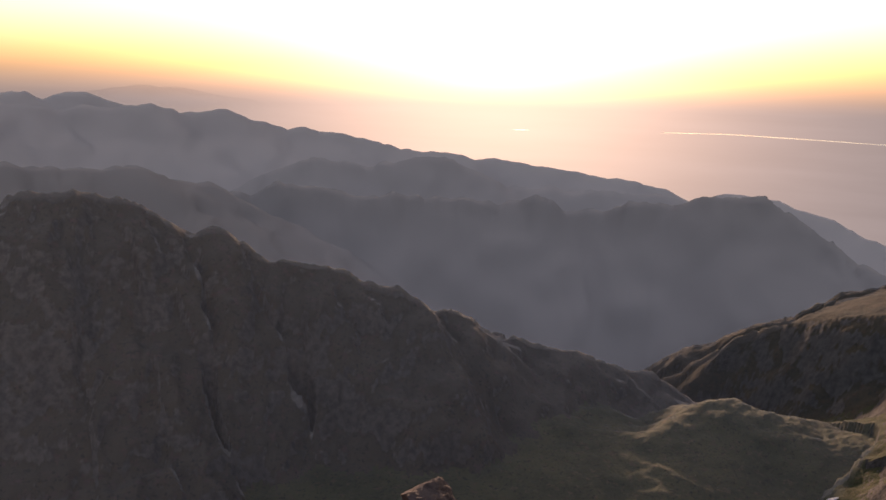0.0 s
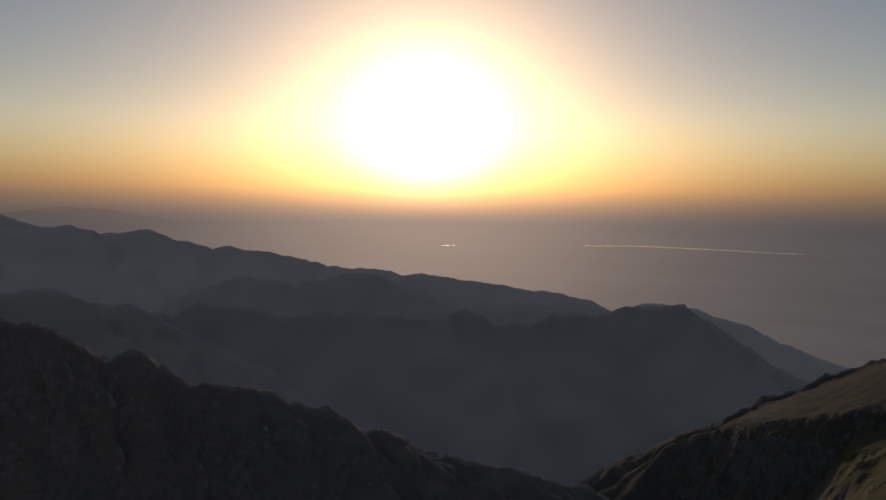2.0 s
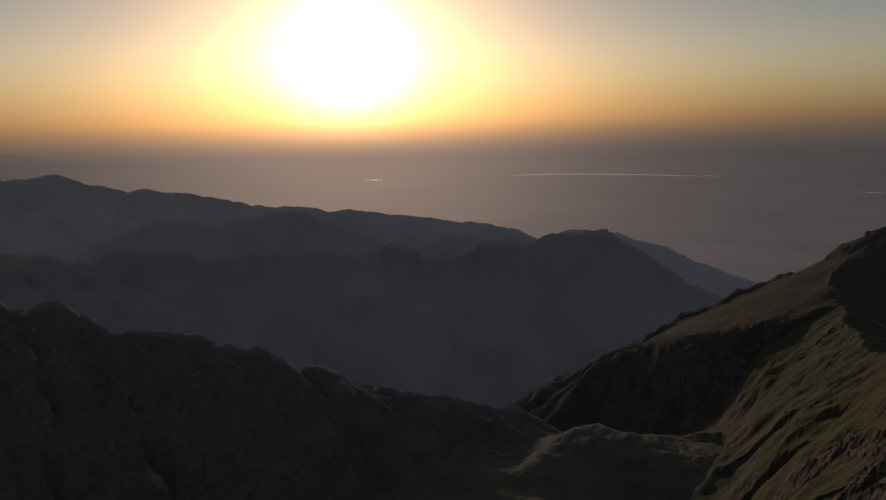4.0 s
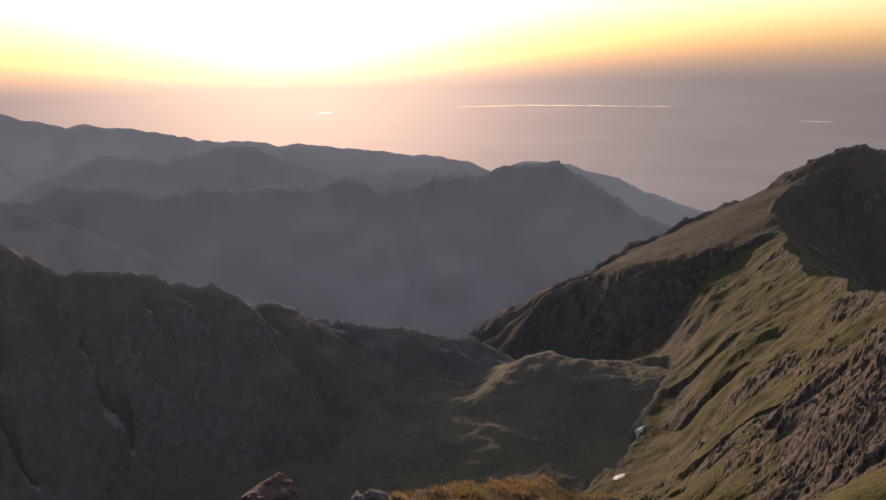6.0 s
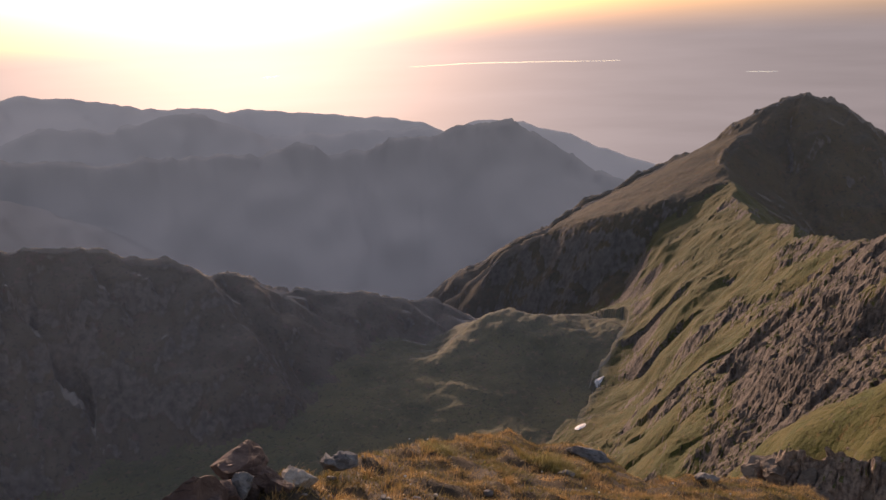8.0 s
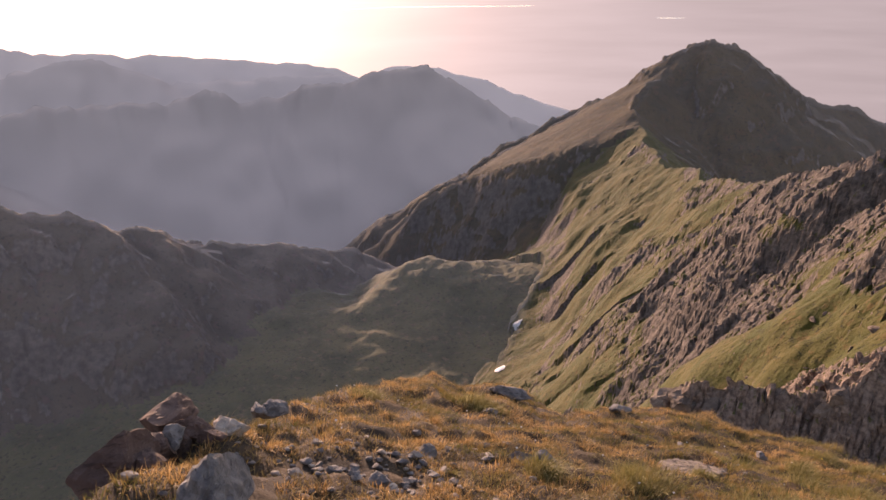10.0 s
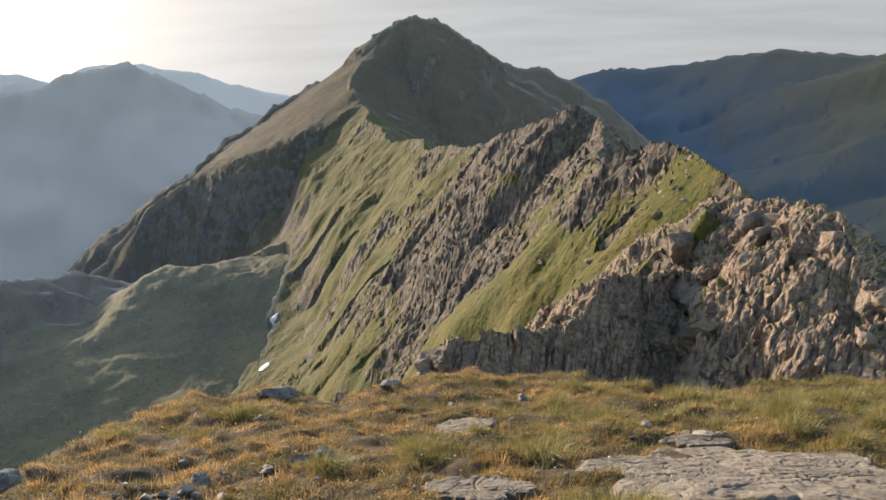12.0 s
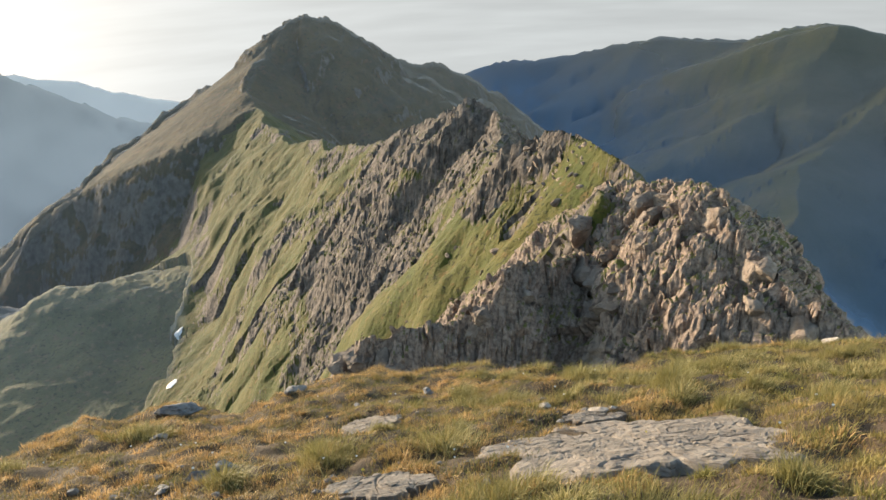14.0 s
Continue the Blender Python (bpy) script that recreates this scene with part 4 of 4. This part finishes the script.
def grass(name, count, tufts, material, low, high, green, label, seed, spread=1.0):
    rng = np.random.default_rng(seed)
    az, r = np.radians(rng.uniform(-14, 97, tufts)), np.sqrt(rng.uniform(1.0, 10.4 ** 2, tufts))
    tx, ty = np.sin(az) * r, np.cos(az) * r
    wet = perlin(tx / 1.4 + 5, ty / 1.4, 77) * 1.6 + 0.035 * (np.degrees(az) - 48) / 2 + 0.2 * perlin(tx / 0.4, ty / 0.4, 78)
    keep = (wet > 0.14) if green else (wet < 0.42)
    keep &= perlin(tx / 0.34 + 3, ty / 0.34, 73) + 0.5 * perlin(tx / 0.13, ty / 0.13, 74) > -0.08  # barer hollows between the tussocks
    for bx, by, wx, wy in BARE:
        keep &= ((tx - bx) / wx) ** 2 + ((ty - by) / wy) ** 2 > rng.uniform(0.6, 1.2, tufts)
    tx, ty = tx[keep], ty[keep]
    tall = (low + (high - low) * rng.beta(1.6, 2.6, len(tx))) * (0.75 + 0.7 * np.clip(perlin(tx / 0.9, ty / 0.9, 71) + 0.4, 0, 1))
    wide = rng.uniform(0.02, 0.075, len(tx)) * spread
    k = rng.integers(0, len(tx), count)
    off = rng.normal(0, 1, (count, 2)) * wide[k][:, None]
    x, y = tx[k] + off[:, 0], ty[k] + off[:, 1]
    z = near_ground(x, y) - 0.01
    h = tall[k] * rng.uniform(0.45, 1.1, count)
    out = off / (np.linalg.norm(off, axis=1, keepdims=True) + 1e-6) * rng.uniform(0.1, 0.75, (count, 1)) + rng.normal(0, 0.28, (count, 2)) + np.array([0.22, -0.1])
    turn = rng.uniform(0, math.pi, count)
    w = rng.uniform(0.0011, 0.0028, count)
    side = np.stack([np.cos(turn) * w, np.sin(turn) * w, np.zeros(count)], 1)
    base = np.stack([x, y, z], 1)
    mid = base + np.stack([out[:, 0] * h * 0.35, out[:, 1] * h * 0.35, h * 0.62], 1)
    tip = base + np.stack([out[:, 0] * h, out[:, 1] * h, h * (1.0 - 0.25 * np.linalg.norm(out, axis=1))], 1)
    v = np.stack([base - side, base + side, mid - side * 0.8, mid + side * 0.8, tip], 1).reshape(-1, 3)
    b = np.arange(count) * 5
    tri = np.concatenate([np.stack([b, b + 1, b + 3], 1), np.stack([b, b + 3, b + 2], 1), np.stack([b + 2, b + 3, b + 4], 1)])
    return tagged(new(name, sheet_mesh(name, v, tri, material)), label, "grass", kind="stuff")


grass("dry_grass", 170000, 7000, M_DRY, 0.025, 0.105, False, "Golden dry mountain grass in low tufts", 1)
grass("green_grass", 95000, 4800, M_GREEN, 0.03, 0.12, True, "Olive green grass tufts among the dry turf", 2)
grass("tall_grass", 46000, 380, M_TALL, 0.10, 0.21, True, "Tall bleached green grass tussocks with dark bases", 8, 1.6)


def thatch(count, seed):
    """Short dead blades that cover the soil between the tufts."""
    rng = np.random.default_rng(seed)
    az, r = np.radians(rng.uniform(-16, 97, count)), np.sqrt(rng.uniform(1.0, 10.4 ** 2, count))
    x, y = np.sin(az) * r, np.cos(az) * r
    keep = perlin(x / 0.35, y / 0.35, 91) + 0.5 * perlin(x / 0.12, y / 0.12, 92) > -0.12
    for bx, by, wx, wy in BARE:
        keep &= ((x - bx) / wx) ** 2 + ((y - by) / wy) ** 2 > rng.uniform(0.5, 1.1, count)
    x, y = x[keep], y[keep]
    n = len(x)
    base = np.stack([x, y, near_ground(x, y) - 0.004], 1)
    turn = rng.uniform(0, 2 * math.pi, n)
    w = rng.uniform(0.002, 0.005, n)
    side = np.stack([np.cos(turn) * w, np.sin(turn) * w, np.zeros(n)], 1)
    h = rng.uniform(0.015, 0.06, n)
    tip = base + np.stack([rng.normal(0.2, 0.7, n) * h, rng.normal(-0.1, 0.7, n) * h, h], 1)
    v = np.stack([base - side, base + side, tip], 1).reshape(-1, 3)
    k = np.arange(n) * 3
    return tagged(new("thatch", sheet_mesh("thatch", v, np.stack([k, k + 1, k + 2], 1), M_THATCH)), "Short brownish dead turf between the tufts", "grass", kind="stuff")


M_THATCH = blade_material("thatch_blades", (0.13, 0.095, 0.04), (0.30, 0.22, 0.09), (0.12, 0.115, 0.035))
thatch(230000, 6)

# ---- crags on the ridge: broken blocks bedded into the slope ----
crag = tagged(new("rock_outcrop"), "Craggy brown rock outcrop of broken blocks on the ridge", "rock outcrop")
rng = np.random.default_rng(12)
OUTCROP_LINES = [RIDGES[15][0], RIDGES[16][0]]


def along_crest(line, count, reach, rng):
    p = np.array(line, float)[:, :2]
    seg = rng.integers(0, len(p) - 1, count)
    u = rng.uniform(0, 1, (count, 1))
    return p[seg] + (p[seg + 1] - p[seg]) * u + rng.normal(0, 1, (count, 2)) * reach


spots = np.concatenate([along_crest(OUTCROP_LINES[0], 80, 3.0, rng), along_crest(OUTCROP_LINES[1], 80, 5.0, rng)])
zs, _ = heights(spots[:, 0], spots[:, 1])
for (x, y), z in zip(spots, zs):
    s = 0.9 + 2.4 * rng.beta(1.5, 3)
    ob = part("block", STONES["crag"][rng.integers(0, 9)], crag)
    ob.matrix_basis = Matrix.Translation((x, y, z - 0.78 * s)) @ pose(0, 0, 0, rng.normal(25, 14), rng.normal(15, 14), rng.normal(30, 35)) @ Matrix.Diagonal((s * 1.3, s * 0.8, s * 0.9, 1))


def joined_blocks(name, spots, sizes, label, seed):
    """Many blocks too far off to count, in one mesh."""
    rng = np.random.default_rng(seed)
    zs, _ = heights(spots[:, 0], spots[:, 1])
    shapes = [facet_rock(300 + i, 2, 12, 0.1) for i in range(6)]
    vs, fs, base = [], [], 0
    data = []
    for me in shapes:
        co = np.zeros(len(me.vertices) * 3, np.float32)
        me.vertices.foreach_get("co", co)
        ix = np.zeros(len(me.loops), np.int32)
        me.loops.foreach_get("vertex_index", ix)
        data.append((co.reshape(-1, 3), ix.reshape(-1, 3)))
    for (x, y), z, s in zip(spots, zs, sizes):
        co, ix = data[rng.integers(0, 6)]
        m = np.array(Matrix.Translation((x, y, z - 0.6 * s)) @ pose(0, 0, 0, rng.normal(25, 16), rng.normal(15, 16), rng.normal(30, 40)) @ Matrix.Diagonal((s * 1.3, s * 0.8, s * 0.9, 1)))
        vs.append(co @ m[:3, :3].T + m[:3, 3])
        fs.append(ix + base)
        base += len(co)
    me = sheet_mesh(name, np.concatenate(vs), np.concatenate(fs), M_CRAG)
    me.polygons.foreach_set("use_smooth", np.zeros(len(me.polygons), dtype=bool))
    return tagged(new(name, me), label, "rocks", kind="stuff")


spots = np.concatenate([along_crest(RIDGES[14][0][1:5], 60, 7, rng), along_crest(RIDGES[14][0][4:11], 120, 16, rng), along_crest(RIDGES[14][0][2:5], 110, 5, rng)])
spots = spots[perlin(spots[:, 0] / 14, spots[:, 1] / 14, 5) > -0.12]
loose = along_crest(RIDGES[14][0][1:9], 420, 14, rng)
sizes = np.concatenate([0.3 + 1.0 * rng.beta(1.3, 3, len(spots)), 0.15 + 0.55 * rng.beta(1.2, 3, len(loose))])
joined_blocks("ridge_rocks", np.concatenate([spots, loose]), sizes, "Grey-brown broken rocks along the ridge", 9)


# ---- old snow patches in the valley ----
def snow_patch(x, y, rx, ry, turn, seed):
    a, q = np.meshgrid(np.linspace(0, 2 * math.pi, 41), np.linspace(0, 1, 12), indexing="ij")
    edge = 1 + 0.5 * perlin(np.cos(a) * 1.2 + seed, np.sin(a) * 1.2, seed)
    edge[-1] = edge[0]
    u, v = np.cos(a) * q * edge * rx, np.sin(a) * q * edge * ry
    c, s = math.cos(radians(turn)), math.sin(radians(turn))
    px, py = (x + c * u - s * v).ravel(), (y + s * u + c * v).ravel()
    z, _ = heights(px, py)
    z = z + 0.25 + 0.5 * (1 - q.ravel() ** 2)
    i, j = np.meshgrid(np.arange(40), np.arange(11), indexing="ij")
    k = (i * 12 + j).ravel()
    return tagged(new("snow_patch", sheet_mesh("snow_patch", np.stack([px, py, z], 1), np.stack([k, k + 1, k + 13, k + 12], 1), M_SNOW)), "Small dirty white patch of old snow in the valley", "snow", "snow patches")


snow_patch(185, 326, 3.2, 2.4, 30, 1)
snow_patch(148, 277, 3.4, 2.4, 60, 2)


# ---- a few small flowers in the turf ----
def flowers(name, count, color, seed, label):
    rng = np.random.default_rng(seed)
    n = Nodes(name + "_petals")
    n.done(color, 0.6)
    az, r = np.radians(rng.uniform(5, 88, count)), rng.uniform(3.2, 8.0, count)
    x, y = np.sin(az) * r, np.cos(az) * r
    z = near_ground(x, y) + rng.uniform(0.05, 0.11, count)
    a = np.linspace(0, 2 * math.pi, 6)[:-1]
    vs, fs = [], []
    for i in range(count):
        s = rng.uniform(0.007, 0.012)
        c = np.array([x[i], y[i], z[i]])
        ring = np.stack([np.cos(a) * s, np.sin(a) * s, np.full(5, s * 0.7)], 1) + c
        vs.append(np.concatenate([ring, [c - [0, 0, s * 0.6]]]))
        fs += [[6 * i + k, 6 * i + (k + 1) % 5, 6 * i + 5] for k in range(5)]
    return tagged(new(name, sheet_mesh(name, np.concatenate(vs), np.array(fs), n.mat)), label, "flowers", kind="stuff")


flowers("white_flowers", 34, (0.75, 0.74, 0.68), 3, "Tiny white flower heads scattered in the turf")
flowers("yellow_flowers", 12, (0.70, 0.52, 0.06), 4, "Tiny yellow flower heads scattered in the turf")
